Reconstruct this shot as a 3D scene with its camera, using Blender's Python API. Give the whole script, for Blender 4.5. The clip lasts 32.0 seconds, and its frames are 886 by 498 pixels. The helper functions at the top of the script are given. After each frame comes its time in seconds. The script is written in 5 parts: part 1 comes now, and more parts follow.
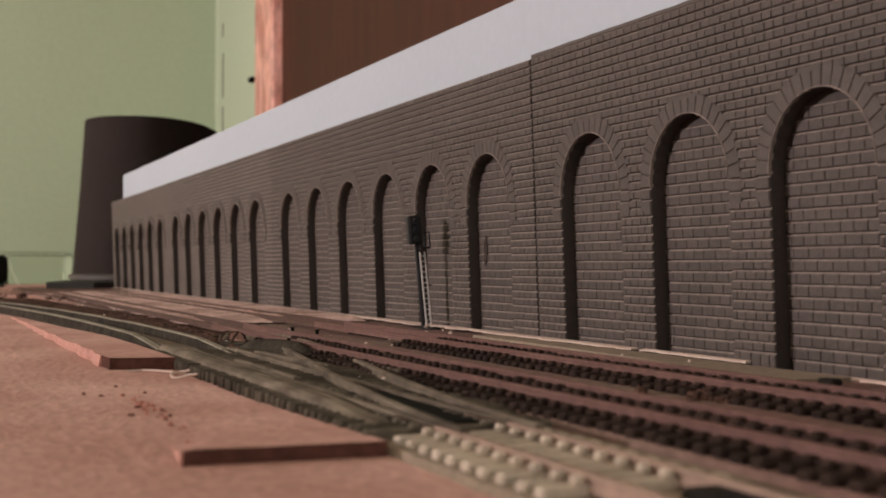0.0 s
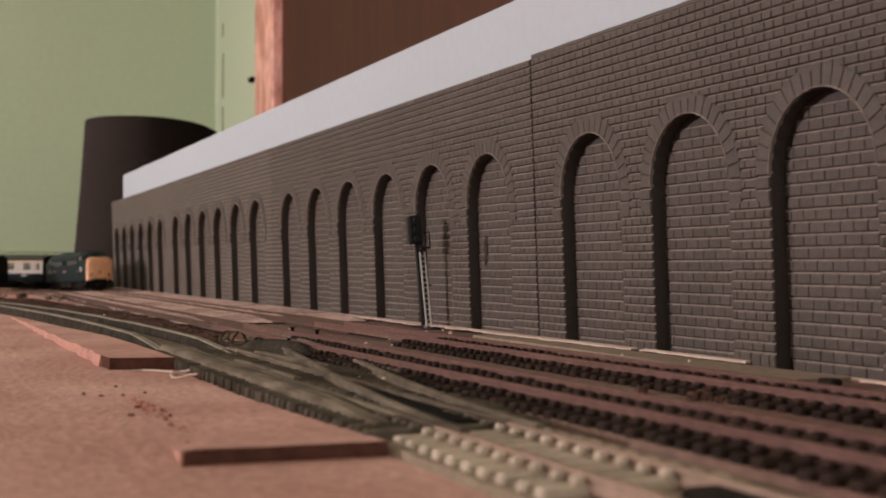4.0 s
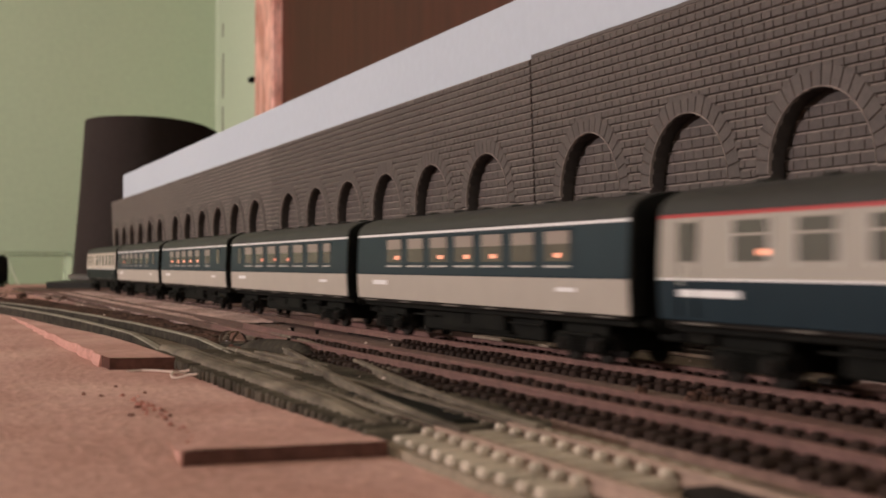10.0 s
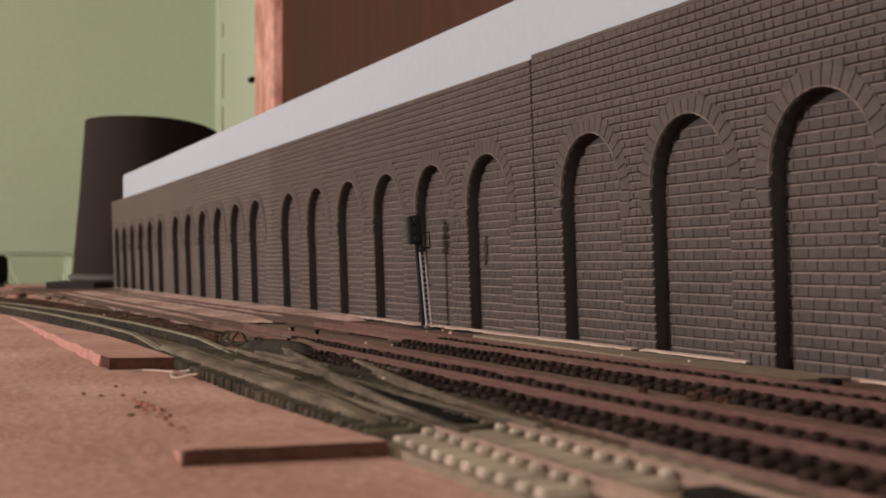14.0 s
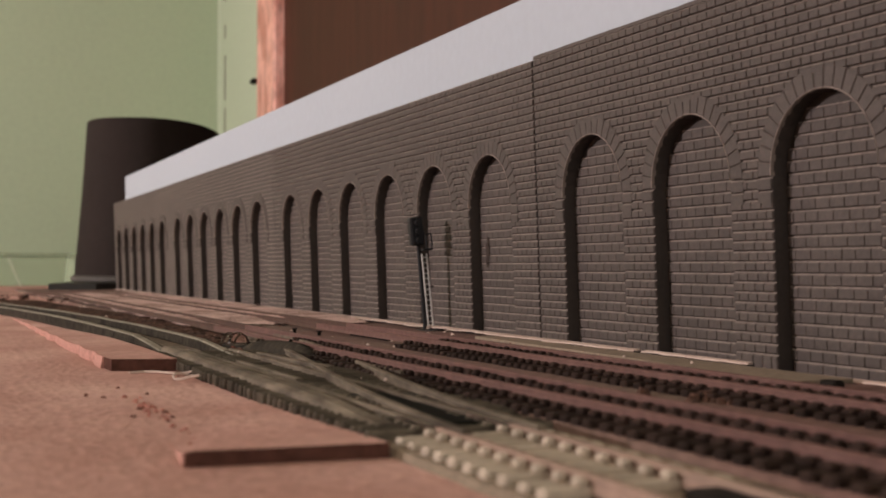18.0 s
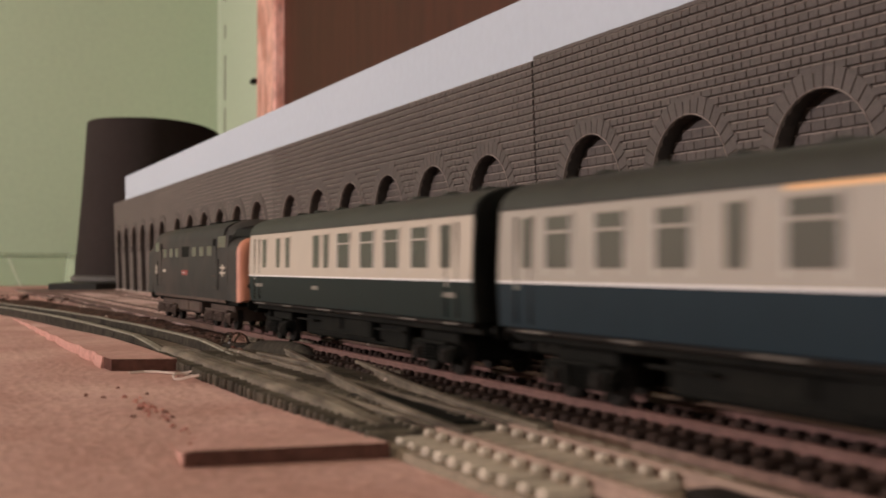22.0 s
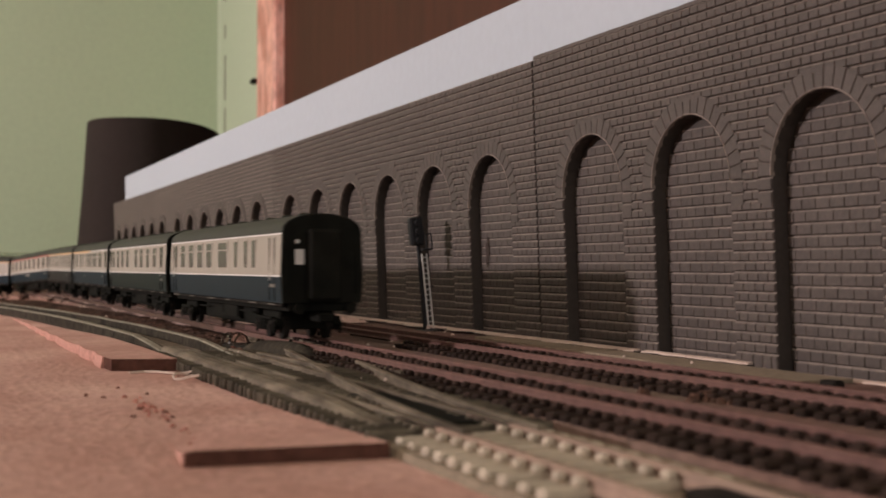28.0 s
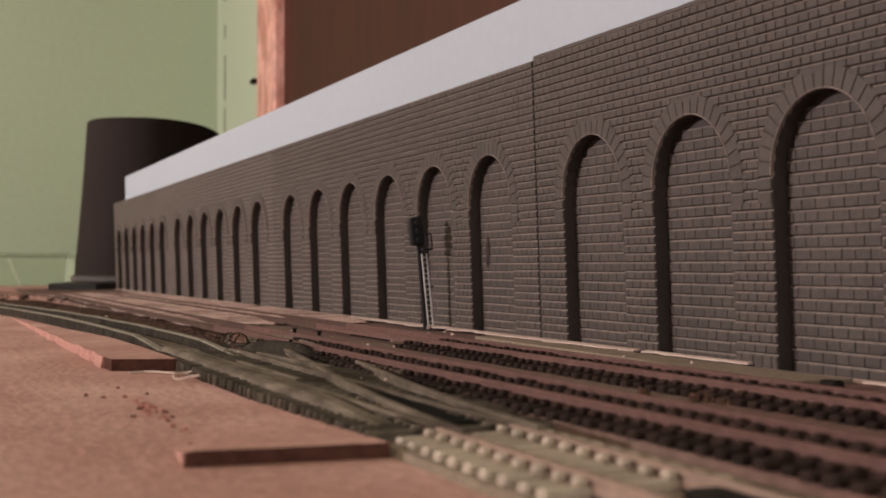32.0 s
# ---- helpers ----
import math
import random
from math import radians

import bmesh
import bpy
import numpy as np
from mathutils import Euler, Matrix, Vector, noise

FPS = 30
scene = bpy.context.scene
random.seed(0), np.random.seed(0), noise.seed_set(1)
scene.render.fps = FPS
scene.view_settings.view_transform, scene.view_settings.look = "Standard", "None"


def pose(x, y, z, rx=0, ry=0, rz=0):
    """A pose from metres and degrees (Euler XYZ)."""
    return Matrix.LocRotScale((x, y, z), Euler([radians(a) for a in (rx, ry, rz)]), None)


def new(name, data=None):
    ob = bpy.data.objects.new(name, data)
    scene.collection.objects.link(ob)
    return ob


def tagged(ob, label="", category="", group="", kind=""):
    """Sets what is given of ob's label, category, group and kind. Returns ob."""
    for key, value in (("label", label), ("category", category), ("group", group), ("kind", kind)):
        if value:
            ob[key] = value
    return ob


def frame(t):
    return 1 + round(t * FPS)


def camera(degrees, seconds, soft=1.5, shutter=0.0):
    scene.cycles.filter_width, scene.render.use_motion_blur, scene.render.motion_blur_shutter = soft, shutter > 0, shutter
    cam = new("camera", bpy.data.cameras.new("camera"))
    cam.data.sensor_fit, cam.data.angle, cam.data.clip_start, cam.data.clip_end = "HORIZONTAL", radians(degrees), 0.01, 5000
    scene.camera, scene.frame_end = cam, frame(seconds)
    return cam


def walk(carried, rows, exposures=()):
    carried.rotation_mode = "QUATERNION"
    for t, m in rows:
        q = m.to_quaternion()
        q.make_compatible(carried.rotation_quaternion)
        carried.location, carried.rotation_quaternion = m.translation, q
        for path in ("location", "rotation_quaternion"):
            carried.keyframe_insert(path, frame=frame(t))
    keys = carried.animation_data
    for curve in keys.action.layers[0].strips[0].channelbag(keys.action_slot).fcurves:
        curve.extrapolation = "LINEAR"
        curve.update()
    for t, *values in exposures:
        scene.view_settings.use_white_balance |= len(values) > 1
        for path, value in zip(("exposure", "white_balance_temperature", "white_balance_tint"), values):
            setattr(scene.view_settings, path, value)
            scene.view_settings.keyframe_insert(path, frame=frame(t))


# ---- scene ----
# lengths below are in millimetres unless noted; M() turns them into metres
MM = 0.001

# camera: it stands low on the baseboard, nudged once between 14.5 and 16.5 s
EYE = (0.0, 0.0, 14.95)
YAW, PITCH, ROLL, FOV = 22.30, 0.74, 0.0, 38.42
cam = camera(FOV, 32.0, soft=1.75, shutter=0.52)
# the small close-focus lens is sharpest on the middle of the brick wall
cam.data.dof.use_dof, cam.data.dof.focus_distance, cam.data.dof.aperture_fstop = True, 0.30, 50.0


def cam_pose(dyaw=0.0, dpitch=0.0):
    return pose(EYE[0] * MM, EYE[1] * MM, EYE[2] * MM, 90 + PITCH + dpitch, ROLL, -(YAW + dyaw))


walk(cam, [(0.0, cam_pose()), (14.6, cam_pose()), (15.6, cam_pose(-0.09, 0.065)), (32.0, cam_pose(-0.09, 0.065))],
     [(0.0, 0.0), (32.0, 0.0)])

# light: one warm room lamp off to the far side, low over the shelf, and the bounce of the room
world = bpy.data.worlds.new("room_air")
scene.world = world
world.use_nodes = True
world.node_tree.nodes["Background"].inputs[0].default_value = (1.0, 0.95, 0.90, 1)
world.node_tree.nodes["Background"].inputs[1].default_value = 0.05


def lamp(name, place, size, watts, colour):
    data = bpy.data.lights.new(name, "POINT")
    data.shadow_soft_size, data.energy, data.color = size, watts, colour
    ob = new(name, data)
    ob.location = place
    return ob


lamp("room_lamp", (-1.40, 0.88, 0.33), 0.035, 73.0, (1.0, 0.85, 0.868))

# fill light added behind the camera to lift the arch reveals and the bin
fill_light = bpy.data.lights.new("rear_fill_light", "AREA")
fill_light.shape, fill_light.size, fill_light.size_y = "RECTANGLE", 1.06, 0.86
fill_light.energy, fill_light.color = 8.5, (1.0, 0.93, 0.92)
fill_lamp = new("rear_fill_light", fill_light)
fill_lamp.matrix_world = pose(-0.20, -1.58, 0.30, 90)


# ---------------------------------------------------------------- materials
def material(name, colour, rough=0.6, vary=0.18, grain=400.0, bump=0.15, metal=0.0, stain=None, stain_scale=40.0,
             stain_amount=0.5, per_object=0.0, stretch=(1, 1, 1), emit=None, emit_strength=0.0, island=False, coat=0.0, spec=0.3):
    m = bpy.data.materials.new(name)
    m.use_nodes = True
    nt = m.node_tree
    n, ln = nt.nodes, nt.links
    b = n["Principled BSDF"]
    b.inputs["Roughness"].default_value = rough
    b.inputs["Metallic"].default_value = metal
    b.inputs["Specular IOR Level"].default_value = spec
    b.inputs["Coat Weight"].default_value = coat
    tc = n.new("ShaderNodeTexCoord")
    mp = n.new("ShaderNodeMapping")
    mp.inputs["Scale"].default_value = stretch
    ln.new(tc.outputs["Object"], mp.inputs["Vector"])
    fine = n.new("ShaderNodeTexNoise")
    fine.inputs["Scale"].default_value, fine.inputs["Detail"].default_value = grain, 6
    ln.new(mp.outputs[0], fine.inputs["Vector"])
    ramp = n.new("ShaderNodeMapRange")
    ramp.inputs[1].default_value, ramp.inputs[2].default_value = 0.25, 0.75
    ramp.inputs[3].default_value, ramp.inputs[4].default_value = 1 - vary, 1 + vary
    ln.new(fine.outputs[0], ramp.inputs[0])
    base = n.new("ShaderNodeMix")
    base.data_type, base.blend_type = "RGBA", "MIX"
    base.inputs["A"].default_value = (*colour, 1)
    base.inputs["B"].default_value = (*(stain or colour), 1)
    big = n.new("ShaderNodeTexNoise")
    big.inputs["Scale"].default_value, big.inputs["Detail"].default_value = stain_scale, 4
    ln.new(mp.outputs[0], big.inputs["Vector"])
    cut = n.new("ShaderNodeMapRange")
    cut.inputs[1].default_value, cut.inputs[2].default_value, cut.inputs[4].default_value = 0.42, 0.68, stain_amount
    ln.new(big.outputs[0], cut.inputs[0])
    ln.new(cut.outputs[0], base.inputs["Factor"])
    mul = n.new("ShaderNodeMix")
    mul.data_type, mul.blend_type = "RGBA", "MULTIPLY"
    mul.inputs["Factor"].default_value = 1
    ln.new(base.outputs["Result"], mul.inputs["A"])
    last = ramp.outputs[0]
    if per_object or island:
        info = n.new("ShaderNodeNewGeometry" if island else "ShaderNodeObjectInfo")
        rnd = info.outputs["Random Per Island"] if island else info.outputs["Random"]
        span = n.new("ShaderNodeMapRange")
        amount = per_object or 0.12
        span.inputs[3].default_value, span.inputs[4].default_value = 1 - amount, 1 + amount
        ln.new(rnd, span.inputs[0])
        both = n.new("ShaderNodeMath")
        both.operation = "MULTIPLY"
        ln.new(last, both.inputs[0])
        ln.new(span.outputs[0], both.inputs[1])
        last = both.outputs[0]
    ln.new(last, mul.inputs["B"])
    ln.new(mul.outputs["Result"], b.inputs["Base Color"])
    if bump:
        bp = n.new("ShaderNodeBump")
        bp.inputs["Strength"].default_value, bp.inputs["Distance"].default_value = bump, 0.0006
        ln.new(fine.outputs[0], bp.inputs["Height"])
        ln.new(bp.outputs[0], b.inputs["Normal"])
    if emit:
        b.inputs["Emission Color"].default_value = (*emit, 1)
        b.inputs["Emission Strength"].default_value = emit_strength
    return m


def glass_material(name, tint, rough=0.05):
    m = bpy.data.materials.new(name)
    m.use_nodes = True
    b = m.node_tree.nodes["Principled BSDF"]
    b.inputs["Base Color"].default_value = (*tint, 1)
    b.inputs["Roughness"].default_value = rough
    b.inputs["Transmission Weight"].default_value = 1.0
    b.inputs["IOR"].default_value = 1.1
    return m


BRICK = material("brown_embossed_brick", (0.080, 0.064, 0.054), 0.62, 0.16, 900, 0.3, stain=(0.064, 0.051, 0.043), stain_scale=25, stain_amount=0.6, per_object=0.09)
BRICK_JOIN = material("brown_brick_joined", (0.080, 0.064, 0.054), 0.62, 0.16, 900, 0.3, stain=(0.064, 0.051, 0.043), stain_scale=25, stain_amount=0.6, per_object=0.09, island=True)
# paler brick tone: lamplight on ledges and arch rims, put into the colour
BRICK_HIGHLIGHT = material("painted_highlight_on_brick_edges", (0.245, 0.202, 0.172), 0.8, 0.3, 900, 0.2, stain=(0.16, 0.132, 0.108), stain_scale=60)
SMUDGE = material("dark_brown_smudge", (0.052, 0.040, 0.034), 0.9, 0.3, 900, 0.2, spec=0.05)
MORTAR = material("brown_recessed_mortar", (0.055, 0.045, 0.038), 0.7, 0.12, 900, 0.2, stain=(0.058, 0.047, 0.038), stain_scale=25)
CARD = material("white_card", (0.46, 0.515, 0.565), 0.6, 0.03, 300, 0.05, stain=(0.43, 0.485, 0.535), stain_scale=8)
BOARD = material("pink_brown_hardboard", (0.46, 0.255, 0.203), 0.8, 0.2, 520, 0.8, stain=(0.62, 0.385, 0.32), stain_scale=26, stain_amount=0.9)
BOARD_EDGE = material("hardboard_cut_edge", (0.098, 0.046, 0.034), 0.9, 0.3, 500, 0.6, stain=(0.07, 0.032, 0.025), stain_scale=90, spec=0.05)
PALE_BALLAST = material("pale_pink_ballast", (0.68, 0.50, 0.43), 0.85, 0.35, 1200, 0.7, stain=(0.21, 0.13, 0.10), stain_scale=48, stain_amount=1.0)
DARK_DEBRIS = material("dark_brown_track_debris", (0.050, 0.032, 0.024), 0.9, 0.45, 900, 0.8, stain=(0.16, 0.085, 0.06), stain_scale=220, stain_amount=0.7, spec=0.1)
RAIL_DARK = material("dark_brown_weathered_rail", (0.085, 0.050, 0.038), 0.65, 0.25, 500, 0.3, stain=(0.13, 0.075, 0.055), stain_scale=60, spec=0.15)
RAIL_TAN = material("tan_dusty_rail", (0.36, 0.25, 0.19), 0.6, 0.2, 300, 0.2, stain=(0.27, 0.20, 0.15), stain_scale=60)
CREAM_BED = material("cream_painted_track_bed", (0.265, 0.212, 0.15), 0.85, 0.2, 700, 0.4, stain=(0.21, 0.165, 0.115), stain_scale=60, stain_amount=0.7)
TAN_BED = material("tan_grey_track_bed", (0.215, 0.17, 0.12), 0.85, 0.3, 700, 0.5, stain=(0.10, 0.075, 0.055), stain_scale=130, stain_amount=0.9)
RUBBER_GREY = material("dark_olive_foam_side", (0.050, 0.043, 0.032), 0.9, 0.4, 500, 0.6, stain=(0.022, 0.019, 0.0145), stain_scale=170, stain_amount=0.9, spec=0.06)
BALLAST = material("pinkish_painted_track_board", (0.162, 0.092, 0.073), 0.85, 0.3, 700, 0.6, stretch=(1, 0.5, 1), stain=(0.185, 0.138, 0.100), stain_scale=38, stain_amount=0.85)
SLEEPER = material("dark_sleeper_plastic", (0.030, 0.019, 0.0145), 0.75, 0.3, 700, 0.4, stain=(0.062, 0.036, 0.027), stain_scale=190, per_object=0.35, spec=0.08)
SLEEPER_DUSTY = material("dusty_olive_sleeper_plastic", (0.105, 0.089, 0.066), 0.8, 0.3, 700, 0.4, stain=(0.075, 0.062, 0.046), stain_scale=160, per_object=0.35, spec=0.08)
SLEEPER_CREAM = material("cream_weathered_sleeper", (0.50, 0.43, 0.335), 0.6, 0.2, 500, 0.3, stain=(0.34, 0.275, 0.205), stain_scale=150, per_object=0.14)
RUST = material("rust_painted_rail", (0.142, 0.070, 0.056), 0.6, 0.25, 500, 0.3, stain=(0.185, 0.098, 0.078), stain_scale=60)
RAIL_GREY = material("greenish_weathered_rail", (0.175, 0.145, 0.105), 0.65, 0.4, 500, 0.5, stretch=(1, 0.35, 1), stain=(0.070, 0.054, 0.040), stain_scale=190, stain_amount=0.9, spec=0.12)
STRIP_TOP = material("worn_grey_strip_top", (0.25, 0.225, 0.17), 0.6, 0.3, 500, 0.4, stain=(0.12, 0.10, 0.075), stain_scale=120, spec=0.15)
GREEN = material("pale_green_wall_paint", (0.43, 0.53, 0.355), 0.75, 0.04, 120, 0.1, stain=(0.40, 0.49, 0.335), stain_scale=3)
GREEN_PALE = material("pale_green_gloss_trim", (0.55, 0.64, 0.47), 0.6, 0.04, 120, 0.05)
DOOR_WOOD = material("dark_brown_door_wood", (0.074, 0.0225, 0.0125), 0.6, 0.25, 60, 0.2, stretch=(1, 1, 0.12), stain=(0.055, 0.017, 0.010), stain_scale=12)
CASING = material("orange_pine_casing", (0.92, 0.52, 0.42), 0.55, 0.35, 210, 0.4, stretch=(1, 1, 0.3), stain=(0.55, 0.22, 0.155), stain_scale=75, stain_amount=1.0)
CEILING_PAINT = material("plain_ceiling_paint", (0.60, 0.575, 0.51), 0.8, 0.03, 60, 0.05)
PLASTER = material("dull_beige_room_paint", (0.26, 0.235, 0.19), 0.8, 0.03, 60, 0.05)
CARPET = material("brown_carpet", (0.13, 0.11, 0.085), 0.95, 0.3, 300, 0.6)
BLUE = material("rail_blue_paint", (0.0095, 0.0205, 0.0275), 0.5, 0.08, 200, 0.03, spec=0.1)
BLUE_GREY = material("faded_dark_blue_grey_paint", (0.0165, 0.0195, 0.0180), 0.5, 0.08, 200, 0.03, spec=0.1)
BLUE_TEAL = material("dark_teal_blue_paint", (0.0085, 0.0165, 0.0155), 0.5, 0.08, 200, 0.03, spec=0.1)
BLUE_DEEP = material("deep_blue_paint", (0.012, 0.026, 0.034), 0.45, 0.08, 200, 0.03, spec=0.15)
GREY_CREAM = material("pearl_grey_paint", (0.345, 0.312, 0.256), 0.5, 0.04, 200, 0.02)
GREY_DULL = material("dull_grey_paint", (0.215, 0.198, 0.158), 0.5, 0.06, 200, 0.02)
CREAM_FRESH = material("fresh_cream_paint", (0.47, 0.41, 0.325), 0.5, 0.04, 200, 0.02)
CREAM_SIDE = material("warm_cream_lower_paint", (0.39, 0.345, 0.285), 0.5, 0.04, 200, 0.02)
YELLOW_END = material("warning_yellow_paint", (0.70, 0.38, 0.20), 0.45, 0.1, 200, 0.05, stain=(0.60, 0.31, 0.165), stain_scale=80)
ORANGE_END = material("faded_orange_yellow_paint", (0.58, 0.24, 0.14), 0.5, 0.12, 200, 0.05, stain=(0.42, 0.17, 0.10), stain_scale=80)
GREEN_BLUE_DIRTY = material("dirty_dark_blue_body", (0.028, 0.026, 0.0225), 0.6, 0.2, 200, 0.1, stain=(0.056, 0.041, 0.033), stain_scale=45, stain_amount=0.8, spec=0.15)
ROOF = material("dark_grey_roof_paint", (0.034, 0.034, 0.029), 0.55, 0.12, 300, 0.08, stain=(0.026, 0.025, 0.021), stain_scale=40, spec=0.2)
ROOF_OLIVE = material("olive_grey_roof_paint", (0.036, 0.037, 0.029), 0.55, 0.12, 300, 0.08, stain=(0.027, 0.027, 0.021), stain_scale=40, spec=0.2)
BLACK = material("black_underframe_plastic", (0.0085, 0.0085, 0.0068), 0.75, 0.3, 300, 0.2, stain=(0.015, 0.014, 0.0105), stain_scale=90, stain_amount=0.7, spec=0.05)
GREY_DIRT = material("dusty_underframe", (0.018, 0.015, 0.012), 0.7, 0.25, 300, 0.3, spec=0.08)
WHITE_LINE = material("white_lining", (0.75, 0.73, 0.70), 0.4, 0.02, 200, 0)
YELLOW_LINE = material("yellow_lining", (0.82, 0.50, 0.24), 0.4, 0.02, 200, 0)
RED_LINE = material("red_lining", (0.42, 0.045, 0.045), 0.4, 0.02, 200, 0)
RED_PLATE = material("red_nameplate", (0.42, 0.09, 0.08), 0.4, 0.05, 200, 0)
RED_DULL = material("dirty_red_nameplate", (0.22, 0.035, 0.028), 0.5, 0.05, 200, 0)
PANE_TRIM = material("pale_window_surround", (0.50, 0.47, 0.42), 0.4, 0.04, 200, 0)
WINDOW_DARK = material("smoked_window_glazing", (0.052, 0.05, 0.042), 0.25, 0.1, 60, 0)
WINDOW_PALE = material("pale_window_glazing", (0.17, 0.165, 0.14), 0.3, 0.1, 60, 0, coat=0.5)
WINDOW_MID = material("grey_window_glazing", (0.085, 0.080, 0.066), 0.25, 0.1, 60, 0)
WINDOW_OLIVE = material("olive_window_glazing", (0.085, 0.072, 0.054), 0.25, 0.1, 60, 0)
VENT_PINK = material("pink_tinted_vent_glazing", (0.27, 0.215, 0.18), 0.3, 0.1, 60, 0)
BLUE_LOCO = material("weathered_blue_loco_paint", (0.008, 0.018, 0.021), 0.5, 0.12, 200, 0.05, stain=(0.014, 0.021, 0.023), stain_scale=60, stain_amount=0.7, spec=0.1)
DUSTY_STEP = material("pale_dusty_step", (0.13, 0.115, 0.095), 0.8, 0.3, 300, 0.2)
SOIL_BROWN = material("dusty_brown_running_gear", (0.09, 0.064, 0.05), 0.75, 0.25, 300, 0.3, stain=(0.06, 0.043, 0.034), stain_scale=90, spec=0.1)
PAPER_LIT = material("pale_end_window_glazing", (0.62, 0.58, 0.54), 0.3, 0.05, 200, 0)
STEEL = material("bright_steel", (0.55, 0.53, 0.50), 0.3, 0.05, 200, 0, metal=0.9)
GLOW = material("lit_table_lamp", (0.9, 0.35, 0.2), 0.4, 0.0, 60, 0, emit=(1.0, 0.36, 0.22), emit_strength=1.25)
GLOW_DIM = material("dimly_lit_table_lamp", (0.6, 0.2, 0.12), 0.4, 0.0, 60, 0, emit=(1.0, 0.34, 0.22), emit_strength=0.6)
BIN_BROWN = material("dark_brown_vinyl", (0.030, 0.0235, 0.0205), 0.9, 0.08, 150, 0.1, stain=(0.025, 0.019, 0.0165), stain_scale=15, spec=0.1)
GREY_RING = material("dark_grey_plastic_ring", (0.095, 0.088, 0.078), 0.6, 0.06, 150, 0.05, spec=0.15)
PAPER = glass_material("translucent_white_plastic", (0.93, 0.95, 0.90), 0.25)
SIGNAL_BLACK = material("signal_black_paint", (0.012, 0.012, 0.013), 0.45, 0.1, 300, 0.05)
SIGNAL_WHITE = material("signal_white_post", (0.62, 0.60, 0.56), 0.4, 0.06, 300, 0.05)
TORN_PINK = material("torn_pink_fibre", (0.50, 0.265, 0.21), 0.9, 0.3, 900, 0.6, stain=(0.40, 0.19, 0.145), stain_scale=200)
PALE_PAPER = material("pale_torn_paper", (0.62, 0.50, 0.42), 0.8, 0.12, 500, 0.3, stain=(0.5, 0.36, 0.29), stain_scale=80)
CRUMB = material("brown_board_crumbs", (0.16, 0.07, 0.05), 0.9, 0.3, 900, 0.4)
CRUMB_RED = material("red_brown_board_crumbs", (0.44, 0.19, 0.145), 0.9, 0.3, 900, 0.5, stain=(0.16, 0.06, 0.045), stain_scale=500)
MOTOR = glass_material("clear_brownish_plastic", (0.86, 0.74, 0.68), 0.12)


# ---------------------------------------------------------------- mesh tools
class Shape:
    """Collects faces in millimetres."""

    def __init__(self):
        self.v, self.f, self.alt = [], [], set()

    def add(self, verts, faces, alt=()):
        k = len(self.v)
        self.alt.update(i + len(self.f) for i in alt)
        self.v += [tuple(p) for p in verts]
        self.f += [tuple(i + k for i in f) for f in faces]
        return self

    def quad(self, a, b, c, d):
        return self.add((a, b, c, d), ((0, 1, 2, 3),))

    def box(self, x0, x1, y0, y1, z0, z1, cut=0.0):
        c = min(cut, abs(x1 - x0) / 2.2, abs(y1 - y0) / 2.2, abs(z1 - z0) / 2.2)
        if c <= 0:
            vs = [(x, y, z) for z in (z0, z1) for y in (y0, y1) for x in (x0, x1)]
            return self.add(vs, ((0, 2, 3, 1), (4, 5, 7, 6), (0, 1, 5, 4), (2, 6, 7, 3), (0, 4, 6, 2), (1, 3, 7, 5)))
        rings = []
        for z, i in ((z0, c), (z0 + c, 0), (z1 - c, 0), (z1, c)):
            rings.append([(x0 + c, y0 + i, z), (x1 - c, y0 + i, z), (x1 - i, y0 + c, z), (x1 - i, y1 - c, z),
                          (x1 - c, y1 - i, z), (x0 + c, y1 - i, z), (x0 + i, y1 - c, z), (x0 + i, y0 + c, z)])
        return self.loft(rings, True)

    def loft(self, rings, caps=True):
        n = len(rings[0])
        faces = []
        for r in range(len(rings) - 1):
            for i in range(n):
                j = (i + 1) % n
                faces.append((r * n + i, r * n + j, (r + 1) * n + j, (r + 1) * n + i))
        if caps:
            faces += [tuple(range(n))[::-1], tuple(range((len(rings) - 1) * n, len(rings) * n))]
        return self.add([p for ring in rings for p in ring], faces)

    def cyl(self, a, b, r0, r1=None, n=12):
        r1 = r0 if r1 is None else r1
        a, b = Vector(a), Vector(b)
        d = (b - a).normalized()
        u = d.orthogonal().normalized()
        w = d.cross(u)
        ring = lambda p, r: [p + u * (r * math.cos(t)) + w * (r * math.sin(t)) for t in (2 * math.pi * i / n for i in range(n))]
        return self.loft([ring(a, r0), ring(b, r1)])

    def mesh(self, name, mat, smooth=False):
        me = bpy.data.meshes.new(name)
        me.from_pydata([(x * MM, y * MM, z * MM) for x, y, z in self.v], [], self.f)
        for m in mat if isinstance(mat, tuple) else (mat,):
            me.materials.append(m)
        for i in self.alt:
            me.polygons[i].material_index = 1
        bm = bmesh.new()
        bm.from_mesh(me)
        bmesh.ops.recalc_face_normals(bm, faces=bm.faces)
        bm.to_mesh(me)
        bm.free()
        if smooth:
            me.polygons.foreach_set("use_smooth", [True] * len(me.polygons))
            me.set_sharp_from_angle(angle=radians(40))
        return me


def thing(name, label, category, group="", kind="", at=None):
    ob = new(name)
    ob.empty_display_size = 0.01
    if at is not None:
        ob.matrix_world = at
    return tagged(ob, label, category, group, kind)


def part(name, shape, mat, parent, label="", smooth=False):
    ob = new(name, shape.mesh(name, mat, smooth))
    ob.parent = parent
    if label:
        ob["label"] = label
    return ob


